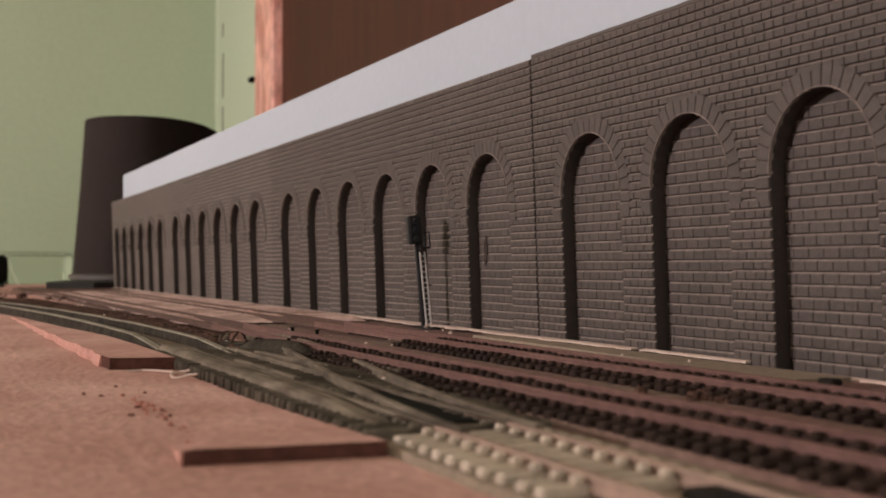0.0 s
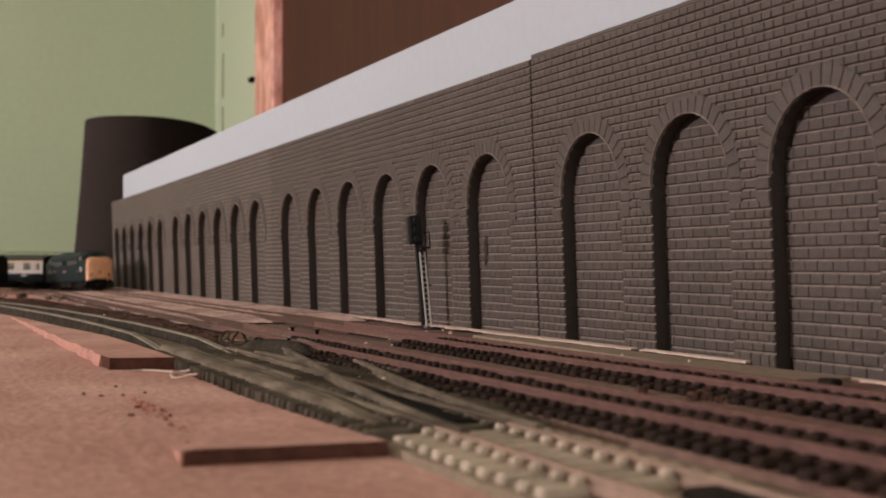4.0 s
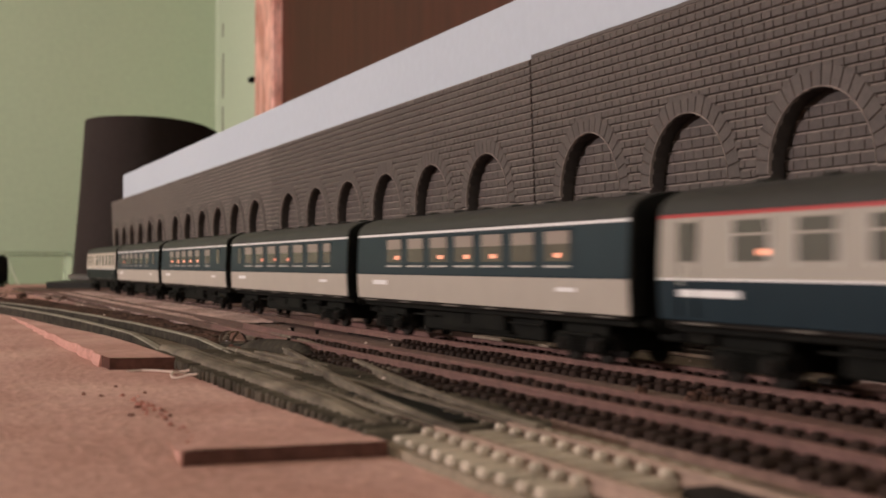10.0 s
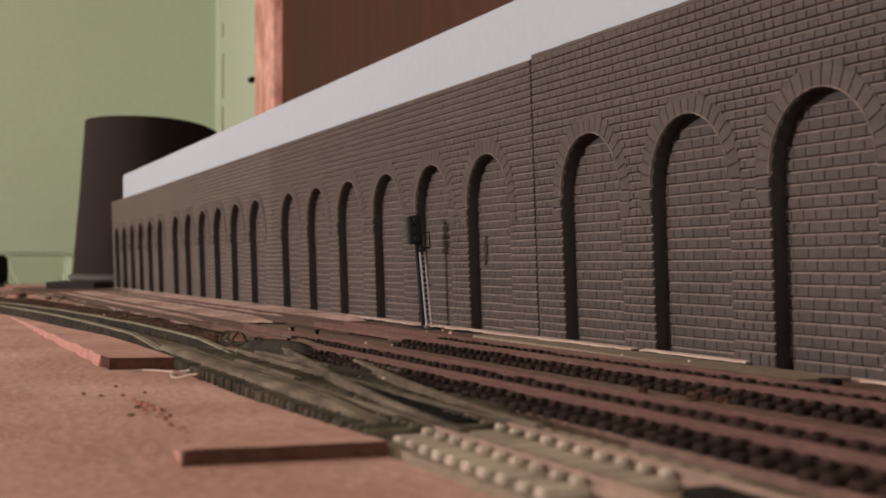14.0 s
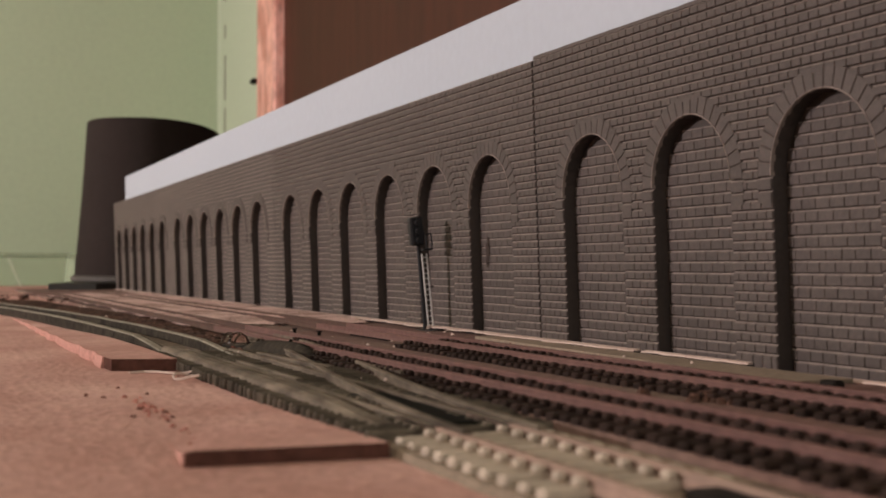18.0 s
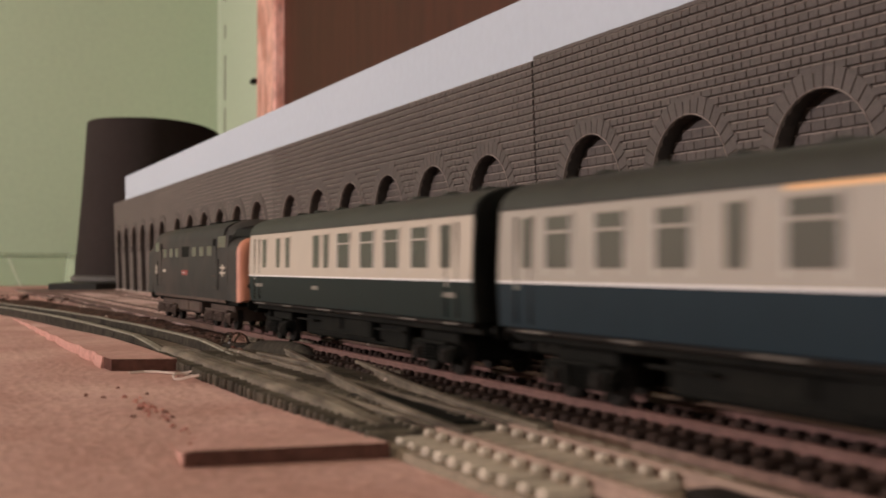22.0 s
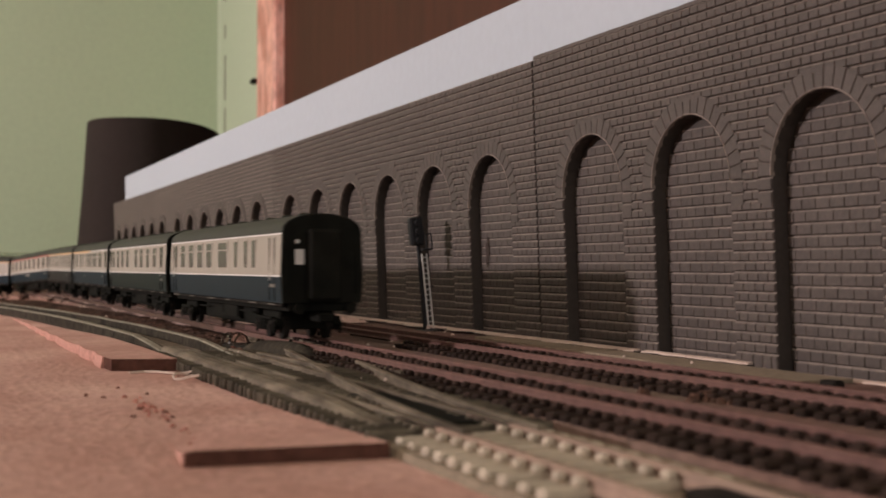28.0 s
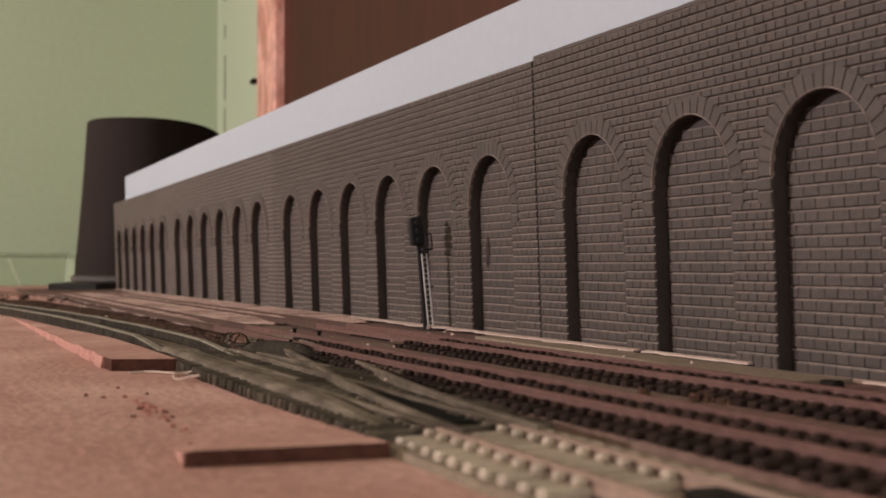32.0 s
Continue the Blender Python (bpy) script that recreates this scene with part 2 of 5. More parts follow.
def solid(name, shape, mat, label, category, kind="", group="", smooth=False):
    return tagged(new(name, shape.mesh(name, mat, smooth)), label, category, group, kind)


def M(x, y, z, rz=0.0):
    return pose(x * MM, y * MM, z * MM, 0, 0, rz)


# ---------------------------------------------------------------- the room
FLOOR_Z, CEIL_Z, FAR_Y, NEAR_Y, LEFT_X, RIGHT_X = -1400, 950, 2000, -1550, -2800, 434
JAMB_FAR, JAMB_NEAR, DOOR_NEAR = 1748, 1655, 720

solid("floor", Shape().box(LEFT_X, RIGHT_X, NEAR_Y, FAR_Y, FLOOR_Z - 50, FLOOR_Z), CARPET, "brown carpeted bedroom floor", "floor", "structure")
solid("ceiling", Shape().box(LEFT_X, RIGHT_X, NEAR_Y, FAR_Y, CEIL_Z, CEIL_Z + 60), CEILING_PAINT, "plain pale ceiling", "ceiling", "structure")
solid("wall_far", Shape().box(LEFT_X, RIGHT_X, FAR_Y, FAR_Y + 100, FLOOR_Z, CEIL_Z), GREEN, "pale green painted bedroom wall", "wall", "structure")
# unseen window opening, added only to hold the fill light
WIN_X0, WIN_X1, WIN_Z0, WIN_Z1 = -750, 350, -150, 750
solid("wall_near", Shape().box(LEFT_X, WIN_X0, NEAR_Y - 100, NEAR_Y, FLOOR_Z, CEIL_Z).box(WIN_X1, RIGHT_X, NEAR_Y - 100, NEAR_Y, FLOOR_Z, CEIL_Z)
      .box(WIN_X0, WIN_X1, NEAR_Y - 100, NEAR_Y, FLOOR_Z, WIN_Z0).box(WIN_X0, WIN_X1, NEAR_Y - 100, NEAR_Y, WIN_Z1, CEIL_Z),
      PLASTER, "plain dull beige bedroom wall with an opening added for the fill light", "wall", "structure")
fill_window = thing("added_window_1", "unseen beige framed window added around the fill light", "window", kind="structure")
for x0, x1, z0, z1 in ((WIN_X0, WIN_X0 + 45, WIN_Z0, WIN_Z1), (WIN_X1 - 45, WIN_X1, WIN_Z0, WIN_Z1), (WIN_X0 + 45, WIN_X1 - 45, WIN_Z0, WIN_Z0 + 45), (WIN_X0 + 45, WIN_X1 - 45, WIN_Z1 - 45, WIN_Z1)):
    part("window_frame", Shape().box(x0, x1, NEAR_Y - 95, NEAR_Y - 50, z0, z1, 3), PLASTER, fill_window)
part("pane", Shape().box(WIN_X0 + 45, WIN_X1 - 45, NEAR_Y - 76, NEAR_Y - 70, WIN_Z0 + 45, WIN_Z1 - 45), WINDOW_PALE, fill_window)
solid("wall_left", Shape().box(LEFT_X - 100, LEFT_X, NEAR_Y, FAR_Y, FLOOR_Z, CEIL_Z), PLASTER, "plain dull beige bedroom wall", "wall", "structure")
solid("wall_right", Shape().box(RIGHT_X, RIGHT_X + 100, JAMB_FAR, FAR_Y + 100, FLOOR_Z, CEIL_Z).box(RIGHT_X, RIGHT_X + 100, NEAR_Y, DOOR_NEAR, FLOOR_Z, CEIL_Z),
      GREEN_PALE, "paler green painted wall with the door in it", "wall", "structure")
solid("trim", Shape().cyl((RIGHT_X, FAR_Y, FLOOR_Z), (RIGHT_X, FAR_Y, CEIL_Z), 4, n=10), GREEN_PALE, "painted bead in the corner of the room", "trim", "structure")
for z0, z1 in ((205, 262), (276, 345), (372, 392), (430, 520)):
    solid("trim", Shape().box(RIGHT_X - 1.0, RIGHT_X, 1961, 1963, z0, z1), DOOR_WOOD, "brown flaked line in the paint beside the corner", "trim", "structure")
door = thing("door_1", "dark brown wooden door in a streaky orange pine casing", "door", kind="structure")
part("casing", Shape().box(RIGHT_X - 3, RIGHT_X + 100, JAMB_NEAR, JAMB_FAR, FLOOR_Z, CEIL_Z, 3), CASING, door, "orange pine door casing with streaky grain")
part("slab", Shape().box(RIGHT_X + 12, RIGHT_X + 55, DOOR_NEAR, JAMB_NEAR, FLOOR_Z, CEIL_Z), DOOR_WOOD, door)
part("hinge_pin", Shape().box(RIGHT_X - 9, RIGHT_X, JAMB_FAR, JAMB_FAR + 18, 273, 280, 2), BLACK, door)

# ---------------------------------------------------------------- the layout: baseboard and backing
TOP = -5.6
solid("baseboard", Shape().box(-900, 175, -1450, 1500, TOP - 12, TOP), BOARD, "pinkish brown hardboard baseboard of the model railway", "baseboard", "structure")
solid("backing_board", Shape().box(150, 154, -60, 1045, TOP, 87.5), CARD, "plain white card backing board behind the brick wall", "backing board")

# track lines: x as a function of the run s; straight, then a curve to the left at the far end
TRACKS = {"A": (110.6, 935.0, 263.0), "B": (80.6, 872.0, 230.0)}


def on_track(key, s):
    """Centre of the track and its heading (degrees, 0 is +y) at run s."""
    x0, s0, r = TRACKS[key]
    if s <= s0:
        return x0, s, 0.0
    a = (s - s0) / r
    if a <= math.pi:
        return x0 - r + r * math.cos(a), s0 + r * math.sin(a), math.degrees(a)
    return x0 - 2 * r, s0 - (s - s0 - math.pi * r), 180.0


# ---------------------------------------------------------------- the arched retaining wall
PANEL, WALL_H, BAY, RAD, SPRING, RECESS = 260.0, 70.7, 40.45, 13.9, 35.5, 3.0
FIRST, RING = 28.96, 4.1
COURSES = 36
CENTRES = [FIRST + BAY * i for i in range(6)]
brick_cache = {}


def brick_shape(w, h, proud, inset=0.2):
    """A cast brick: a sloping ledge on top, a soft flat face and narrow joints at its ends and foot."""
    a, b = w / 2, h / 2
    i = min(inset, a * 0.4)
    v = []
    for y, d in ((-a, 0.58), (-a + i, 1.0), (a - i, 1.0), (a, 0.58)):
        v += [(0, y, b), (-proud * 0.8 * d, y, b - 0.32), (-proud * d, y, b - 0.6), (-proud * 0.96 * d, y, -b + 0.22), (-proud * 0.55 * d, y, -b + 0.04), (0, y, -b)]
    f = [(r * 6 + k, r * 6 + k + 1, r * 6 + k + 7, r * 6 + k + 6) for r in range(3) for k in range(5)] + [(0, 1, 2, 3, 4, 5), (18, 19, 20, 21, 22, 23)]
    # second material: the top ledges are coloured as if they caught the light
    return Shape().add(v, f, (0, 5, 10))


def wall_body(wide):
    s = Shape()
    n = 14
    for c in CENTRES:
        pts = [(c - RAD * math.cos(math.pi * i / n), SPRING + RAD * math.sin(math.pi * i / n)) for i in range(n + 1)]
        for (y0, z0), (y1, z1) in zip(pts, pts[1:]):
            s.quad((0, y0, z0), (0, y1, z1), (0, y1, WALL_H), (0, y0, WALL_H))
            s.quad((0, y0, z0), (RECESS, y0, z0), (RECESS, y1, z1), (0, y1, z1))
        for y in (c - RAD, c + RAD):
            s.quad((0, y, 0), (RECESS, y, 0), (RECESS, y, SPRING), (0, y, SPRING))
    edges = [0.0] + [e for c in CENTRES for e in (c - RAD, c + RAD)] + [wide]
    for y0, y1 in zip(edges[::2], edges[1::2]):
        s.quad((0, y0, 0), (0, y1, 0), (0, y1, SPRING), (0, y0, SPRING))
        s.quad((0, y0, SPRING), (0, y1, SPRING), (0, y1, WALL_H), (0, y0, WALL_H))
    s.box(RECESS, RECESS + 2, 0, wide, 0, WALL_H)
    s.quad((0, 0, 0), (RECESS, 0, 0), (RECESS, 0, WALL_H), (0, 0, WALL_H))
    s.quad((0, wide, 0), (RECESS, wide, 0), (RECESS, wide, WALL_H), (0, wide, WALL_H))
    s.quad((0, 0, WALL_H), (RECESS, 0, WALL_H), (RECESS, wide, WALL_H), (0, wide, WALL_H))
    return s


def brick_places(rng, wide):
    """(depth, y, z, width, height) of every brick of one panel."""
    out = []
    plinth = 3.4
    course = (WALL_H - plinth) / COURSES
    for k in range(-1, COURSES):
        z = plinth / 2 if k < 0 else plinth + (k + 0.5) * course
        h = plinth if k < 0 else course
        blocked = []
        for c in CENTRES:
            if z < SPRING - 4.6:
                blocked.append((c - RAD, c + RAD))
            else:
                reach = RAD + RING - 0.25
                dz = abs(z - SPRING) + course * 0.25 if z > SPRING else 0
                if dz < reach:
                    half = math.sqrt(reach * reach - dz * dz)
                    blocked.append((c - half, c + half))
        free, y = [], 0.4
        for a, b in sorted(blocked):
            if a > y:
                free.append((y, a))
            y = max(y, b)
        free.append((y, wide - 0.2))
        for a, b in free:
            y, first = a, True
            while b - y > 0.7:
                w = rng.choice((2.7, 2.9, 3.2, 3.5))
                if first and k % 2:
                    w *= 0.55
                first = False
                if b - y - w < 1.3:
                    w = b - y
                out.append((0.0, y + w / 2, z, round(w, 1), h - 0.05))
                y += w
    deep = 2.24
    for k in range(int((SPRING + RAD) / deep) + 1):
        z = (k + 0.5) * deep
        for c in CENTRES:
            half = RAD if z < SPRING else math.sqrt(max(RAD * RAD - (z - SPRING + deep * 0.5) ** 2, 0))
            if half < 2:
                continue
            y = c - half - (2.2 if k % 2 else 0.4)
            while y < c + half - 0.5:
                w = rng.choice((3.4, 3.8, 4.1))
                a, b = max(y, c - half), min(y + w, c + half)
                if b - a > 0.9:
                    out.append((RECESS, (a + b) / 2, z, round(b - a, 1), deep - 0.05))
                y += w
    return out


def voussoir(a0, a1):
    s = Shape()
    def ring(r0, r1, b0, b1, x):
        return [(x, -r * math.cos(t), r * math.sin(t)) for r, t in ((r0, b0), (r1, b0), (r1, b1), (r0, b1))]
    g = 0.014
    s.loft([ring(RAD, RAD + RING, a0, a1, 0.0), ring(RAD, RAD + RING - 0.05, a0, a1, -0.36), ring(RAD + 0.1, RAD + RING - 0.25, a0 + g, a1 - g, -0.56)])
    return s


def wall_panel(split, seed, label, wide, worn):
    rng = random.Random(seed)
    wall = thing("arched_brick_wall_panel", label, "brick wall", "panels of the arched wall")
    part("wall_body", wall_body(wide), MORTAR, wall)
    count, rest = 0, Shape()
    for x, y, z, w, h in brick_places(rng, wide):
        proud = (0.56 if x == 0 else 0.44) * worn
        jig = rng.uniform(-0.05, 0.05)
        if split and count < 300 and 20 < y < 104:
            key = (w, round(h, 2), x)
            if key not in brick_cache:
                brick_cache[key] = brick_shape(w, h, 0.56 if x == 0 else 0.44).mesh("brick", (BRICK, BRICK_HIGHLIGHT))
            ob = new("brick", brick_cache[key])
            ob.location = ((x - jig) * MM, y * MM, z * MM)
            ob.parent = wall
            count += 1
        else:
            b = brick_shape(w, h, proud + jig)
            rest.add([(vx + x, vy + y, vz + z) for vx, vy, vz in b.v], b.f, b.alt)
    tagged(part("brickwork", rest, (BRICK_JOIN, BRICK_HIGHLIGHT), wall), kind="stuff")
    n = 19
    vs = [voussoir(math.pi * i / n, math.pi * (i + 1) / n).mesh("voussoir", BRICK) for i in range(n)]
    # pale strip round each arch, painting the light caught by its inner edge
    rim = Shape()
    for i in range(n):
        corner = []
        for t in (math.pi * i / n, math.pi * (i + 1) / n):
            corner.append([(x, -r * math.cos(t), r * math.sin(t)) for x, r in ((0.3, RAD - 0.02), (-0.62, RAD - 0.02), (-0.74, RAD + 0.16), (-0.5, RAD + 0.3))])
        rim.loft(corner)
    rim_me = rim.mesh("arch_rim_highlight", BRICK_HIGHLIGHT)
    for c in CENTRES:
        ob = new("arch_rim_highlight", rim_me)
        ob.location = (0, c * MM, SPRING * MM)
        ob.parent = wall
        for me in vs:
            ob = new("voussoir", me)
            ob.location = (0, c * MM, SPRING * MM)
            ob.parent = wall
        for sgn in (-1, 1):
            for k, (z, w) in enumerate(((SPRING - 1.35, 4.3), (SPRING - 3.75, 4.2))):
                key = ("impost", w)
                if key not in brick_cache:
                    brick_cache[key] = brick_shape(w, 2.4, 0.62).mesh("impost_block", (BRICK, BRICK_HIGHLIGHT))
                ob = new("impost_block", brick_cache[key])
                ob.location = (0, (c + sgn * (RAD + w / 2)) * MM, z * MM)
                ob.parent = wall
    return wall


LEAN = -2.03
BASE_Z = -4.2


def panel_pose(y, nudge=0.0):
    return pose((141.75 + 0.0034 * y + nudge) * MM, y * MM, BASE_Z * MM, 0, LEAN, -0.195)


for k, (split, nudge, wide, label) in enumerate(((True, 0.0, 259.0, "brown embossed brick wall panel with six blind arches beside the rails"),
                                         (True, 0.3, 259.8, "brown embossed brick wall panel with six arches behind the signal"),
                                         (False, 0.25, 259.5, "brown embossed brick wall panel with six arches, middle of the row"),
                                         (False, 0.6, 259.0, "brown embossed brick wall panel with six arches at the far end"))):
    panel = wall_panel(split, 5 + k, label, wide, (1.0, 0.85, 0.4, 0.22)[k])
    panel.matrix_world = panel_pose(24.5 + PANEL * k, nudge)
    if k == 0:
        rg0, ledge = random.Random(2), []
        for j in range(61):
            y, up = wide * j / 60, 0.75 + rg0.uniform(-0.08, 0.08)
            ledge.append([(-0.35, y, WALL_H - 0.05), (RECESS, y, WALL_H - 0.05), (RECESS, y, WALL_H + up), (-0.2, y, WALL_H + up)])
        part("top_edge", Shape().loft(ledge), BRICK_JOIN, panel, "plain worn top edge of the moulding")
    if k == 1:
        # three small dark ovals on the recess bricks of one arch
        for y, z, w, h in ((37.4, 23.0, 1.1, 3.6), (37.9, 20.2, 0.7, 1.6), (37.0, 26.2, 0.6, 1.4)):
            ring = [(y + w * math.cos(a) * (1 + 0.25 * math.sin(3 * a + y)), z + h * math.sin(a) * (1 + 0.2 * math.cos(2 * a))) for a in (2 * math.pi * i / 14 for i in range(14))]
            part("smudge_mark", Shape().loft([[(RECESS - 0.4, u, v) for u, v in ring], [(RECESS - 0.56, u, v) for u, v in ring]]), SMUDGE, panel, "dark smudge")

# ---------------------------------------------------------------- tracks
RZ = -1.4


def fall(s):
    """The tracks drop a little as they enter the far curve."""
    return min(max(s - 850.0, 0.0) * 0.03, 4.0)


def rail_ring(x, y, z, nx, ny, scale=1.0):
    prof = ((-0.75, -1.5), (0.75, -1.5), (0.7, -1.3), (0.48, -1.15), (0.48, -0.55), (0.58, -0.4), (0.58, -0.1), (0.42, 0.0), (-0.42, 0.0), (-0.58, -0.1), (-0.58, -0.4), (-0.48, -0.55), (-0.48, -1.15), (-0.7, -1.3))
    return [(x + nx * u, y + ny * u, z + w) for u, w in prof]


def rail(points, z, drop=None):
    rings = []
    drops = drop or [0.0] * len(points)
    for i, (x, y) in enumerate(points):
        x0, y0 = points[max(i - 1, 0)]
        x1, y1 = points[min(i + 1, len(points) - 1)]
        d = math.hypot(x1 - x0, y1 - y0)
        rings.append(rail_ring(x, y, z - drops[i], (y1 - y0) / d, -(x1 - x0) / d))
    return Shape().loft(rings)


def sleeper_mesh(name, half, mat, wide=1.9, inner=-0.85, deep=-3.0, top=-1.6):
    """A sleeper with a chair on each side of both rails; inner: the top of the chair inside the far rail."""
    s = Shape()
    s.box(-half, half, -wide / 2, wide / 2, deep, top, 0.3)
    for x, z in ((-5.75, -0.85), (-3.25, -1.25), (3.25, inner), (5.75, -1.25)):
        s.box(x - 0.55, x + 0.55, -0.75, 0.75, -1.65, z, 0.25)
    return s.mesh(name, mat)


SLEEPER_ME = sleeper_mesh("sleeper", 8.8, SLEEPER, 2.2, -0.62)
CREAM_ME = sleeper_mesh("sleeper", 9.6, SLEEPER_CREAM, 2.0)
POINT_ME = sleeper_mesh("sleeper", 11.9, SLEEPER_DUSTY, 1.15, -0.95, -3.2, -1.25)
LONG_ME = sleeper_mesh("sleeper", 15.9, SLEEPER_DUSTY, 1.15, -0.95, -3.2, -1.25)


def main_track(key, label, y0, s1, last):
    t = thing("railway_track", label, "track", "tracks along the wall")
    n = 150
    falls = [fall(y0 + (s1 - y0) * i / n) for i in range(n + 1)]
    pts = [on_track(key, y0 + (s1 - y0) * i / n) for i in range(n + 1)]
    for side in (-4.5, 4.5):
        line = [(x + side * math.cos(radians(a)), y + side * math.sin(radians(a))) for x, y, a in pts]
        k = next(i for i, q in enumerate(pts) if q[1] > 345)
        part("rail", rail(line[:k + 1], RZ, falls[:k + 1]), RUST, t)
        part("rail", rail(line[k:], RZ, falls[k:]), RAIL_DARK, t, "dark brown weathered rail")
    s = 62.0
    for side, z0, z1 in ((3.6, -2.9, -0.95), (-5.35, -2.9, -1.15)):
        x = TRACKS[key][0] + side
        part("rail_foot", Shape().box(x - 0.3, x + 0.3, 60, last + 2, RZ + z0, RZ + z1, 0.15), SLEEPER, t, "dark foot of the rail")
    while s < last:
        x, y, a = on_track(key, s)
        ob = new("sleeper", SLEEPER_ME)
        ob.parent = t
        ob.matrix_basis = M(x + random.uniform(-0.25, 0.25), y, RZ + random.uniform(-0.08, 0.15), a + random.uniform(-2.5, 2.5))
        s += 3.3
    return t


main_track("A", "rust-painted model railway track with dark sleepers next to the brick wall", -1440, 2200, 280)
main_track("B", "rust-painted model railway track with dark sleepers, second from the wall", -1440, 2200, 302)

# beds under the tracks
def strip(x0, x1, y0, y1, z, n=60, wob=0.8):
    s, rng = Shape(), random.Random(3)
    ring = []
    for i in range(n + 1):
        y = y0 + (y1 - y0) * i / n
        a, b = x0 + rng.uniform(-wob, wob), x1 + rng.uniform(-wob, wob)
        ring.append([(a, y, TOP), (b, y, TOP), (b - 0.6, y, z), (a + 0.6, y, z)])
    return s.loft(ring)


solid("track_bed", strip(71.2, 150, -1400, 1150, -3.9), BALLAST, "pinkish painted hardboard strip under the tracks", "track bed", "structure")

# beyond the points both tracks are ballasted up to the sleepers
def rough_bed(x0, x1, y0, y1, z, nx, ny, amp, seed):
    s, rg = Shape(), random.Random(seed)
    edge = [(rg.uniform(-2.5, 2.5), rg.uniform(-1.0, 1.0)) for _ in range(ny + 1)]
    v = []
    for j in range(ny + 1):
        y = y0 + (y1 - y0) * j / ny
        fade = min(1.0, j / 12.0)
        for i in range(nx + 1):
            u = i / nx
            x = x0 + (x1 - x0) * u + edge[j][0] * (1 - u) + edge[j][1] * u
            low = (1.2 if i in (0, nx) else 0.0) + fall(y + (20 if x < 100 else 0)) * 0.6
            v.append((x, y + rg.uniform(-1, 1), z - 1.3 * (1 - fade) - low + amp * (noise.noise((x * 0.35, y * 0.35, seed)) + 0.6 * rg.uniform(-1, 1))))
    f = [(j * (nx + 1) + i, j * (nx + 1) + i + 1, (j + 1) * (nx + 1) + i + 1, (j + 1) * (nx + 1) + i) for j in range(ny) for i in range(nx)]
    return s.add(v, f)


solid("ballast", rough_bed(77, 139, 400, 1150, -2.15, 40, 300, 0.3, 4), PALE_BALLAST, "pale pinkish ballast filling the far tracks up to the rails", "ballast", "stuff", smooth=True)
solid("points_bed", strip(51.0, 71.8, 138, 320, -5.2, 40, 0.5), TAN_BED, "tan painted bed under the points", "track bed", "structure")
solid("cream_bed", strip(47.0, 71.8, -300, 138, -4.8, 70, 0.5), CREAM_BED, "cream painted bed under the pale sleepers", "track bed", "structure")

# nearest track: cream sleepers, then a dark set of points that leads across to the next track
def c_line(y):
    return 58.0 - (max(y - 285, 0) ** 2) / 4600.0


CZ = -2.35
points_track = thing("points_track", "weathered points track with cream and dark sleepers and greenish rails", "track", "tracks along the wall")
for side in (-4.5, 4.5):
    part("rail", rail([(c_line(y) + side, y) for y in range(-300, 145, 12)], CZ - 0.6), RAIL_TAN, points_track, "tan dusty rail")
    part("rail", rail([(c_line(y) + side, y) for y in range(132, 284, 12)], CZ - 0.5), RAIL_GREY, points_track)


def cross_x(y):
    u = min(max((y - 110) / 215.0, 0), 1)
    return 58.0 + 22.6 * (u * u * (3 - 2 * u))


for side in (-4.5, 4.5):
    line = [(cross_x(y) + side, y) for y in range(125, 331, 8)]
    part("curved_rail", rail(line, CZ - 0.1), RAIL_GREY, points_track)
part("check_rail", rail([(55.4, y) for y in range(196, 240, 6)], CZ - 0.4), RAIL_GREY, points_track)
part("check_rail", rail([(74.5 + (y - 200) * 0.05, y) for y in range(200, 246, 6)], CZ - 0.2), RAIL_GREY, points_track)
part("crossing_vee", rail([(66.5 - (y - 215) * 0.06, y) for y in range(215, 262, 6)], CZ - 0.2), RAIL_GREY, points_track)
y = 97.0
while y < 283:
    long = 148 < y < 262
    ob = new("sleeper", CREAM_ME if y < 136 else LONG_ME if long else POINT_ME)
    ob.parent = points_track
    wild = 0.35
    ob.matrix_basis = M(c_line(y) + (4.0 if long else 0.0) + wild * random.uniform(-0.5, 0.4), y, CZ + wild * random.uniform(-0.15, 0.35), wild * random.uniform(-3.5, 3.5))
    y += 3.9 if y < 136 else 2.95
outer = []
for k in range(25):
    y = 141 + 6 * k
    x, z = c_line(y) - 9.3, -2.8 + 0.12 * noise.noise((y * 0.06, 2.0, 0.5)) - (0.9 * max(0.0, 1 - k / 4))
    outer.append([(x, y, z - 1.0), (x + 3.2, y, z - 1.0), (x + 3.1, y, z - 0.1), (x + 2.6, y, z + 0.25), (x + 0.9, y, z + 0.2), (x + 0.15, y, z - 0.25)])
part("outer_strip", Shape().loft(outer), RAIL_GREY, points_track, "worn olive strip over the sleeper ends")
part("switch_plate", Shape().box(56, 66.5, 138, 176, -4.6, -3.35, 0.4), BLACK, points_track, "flat black plate between the rails")


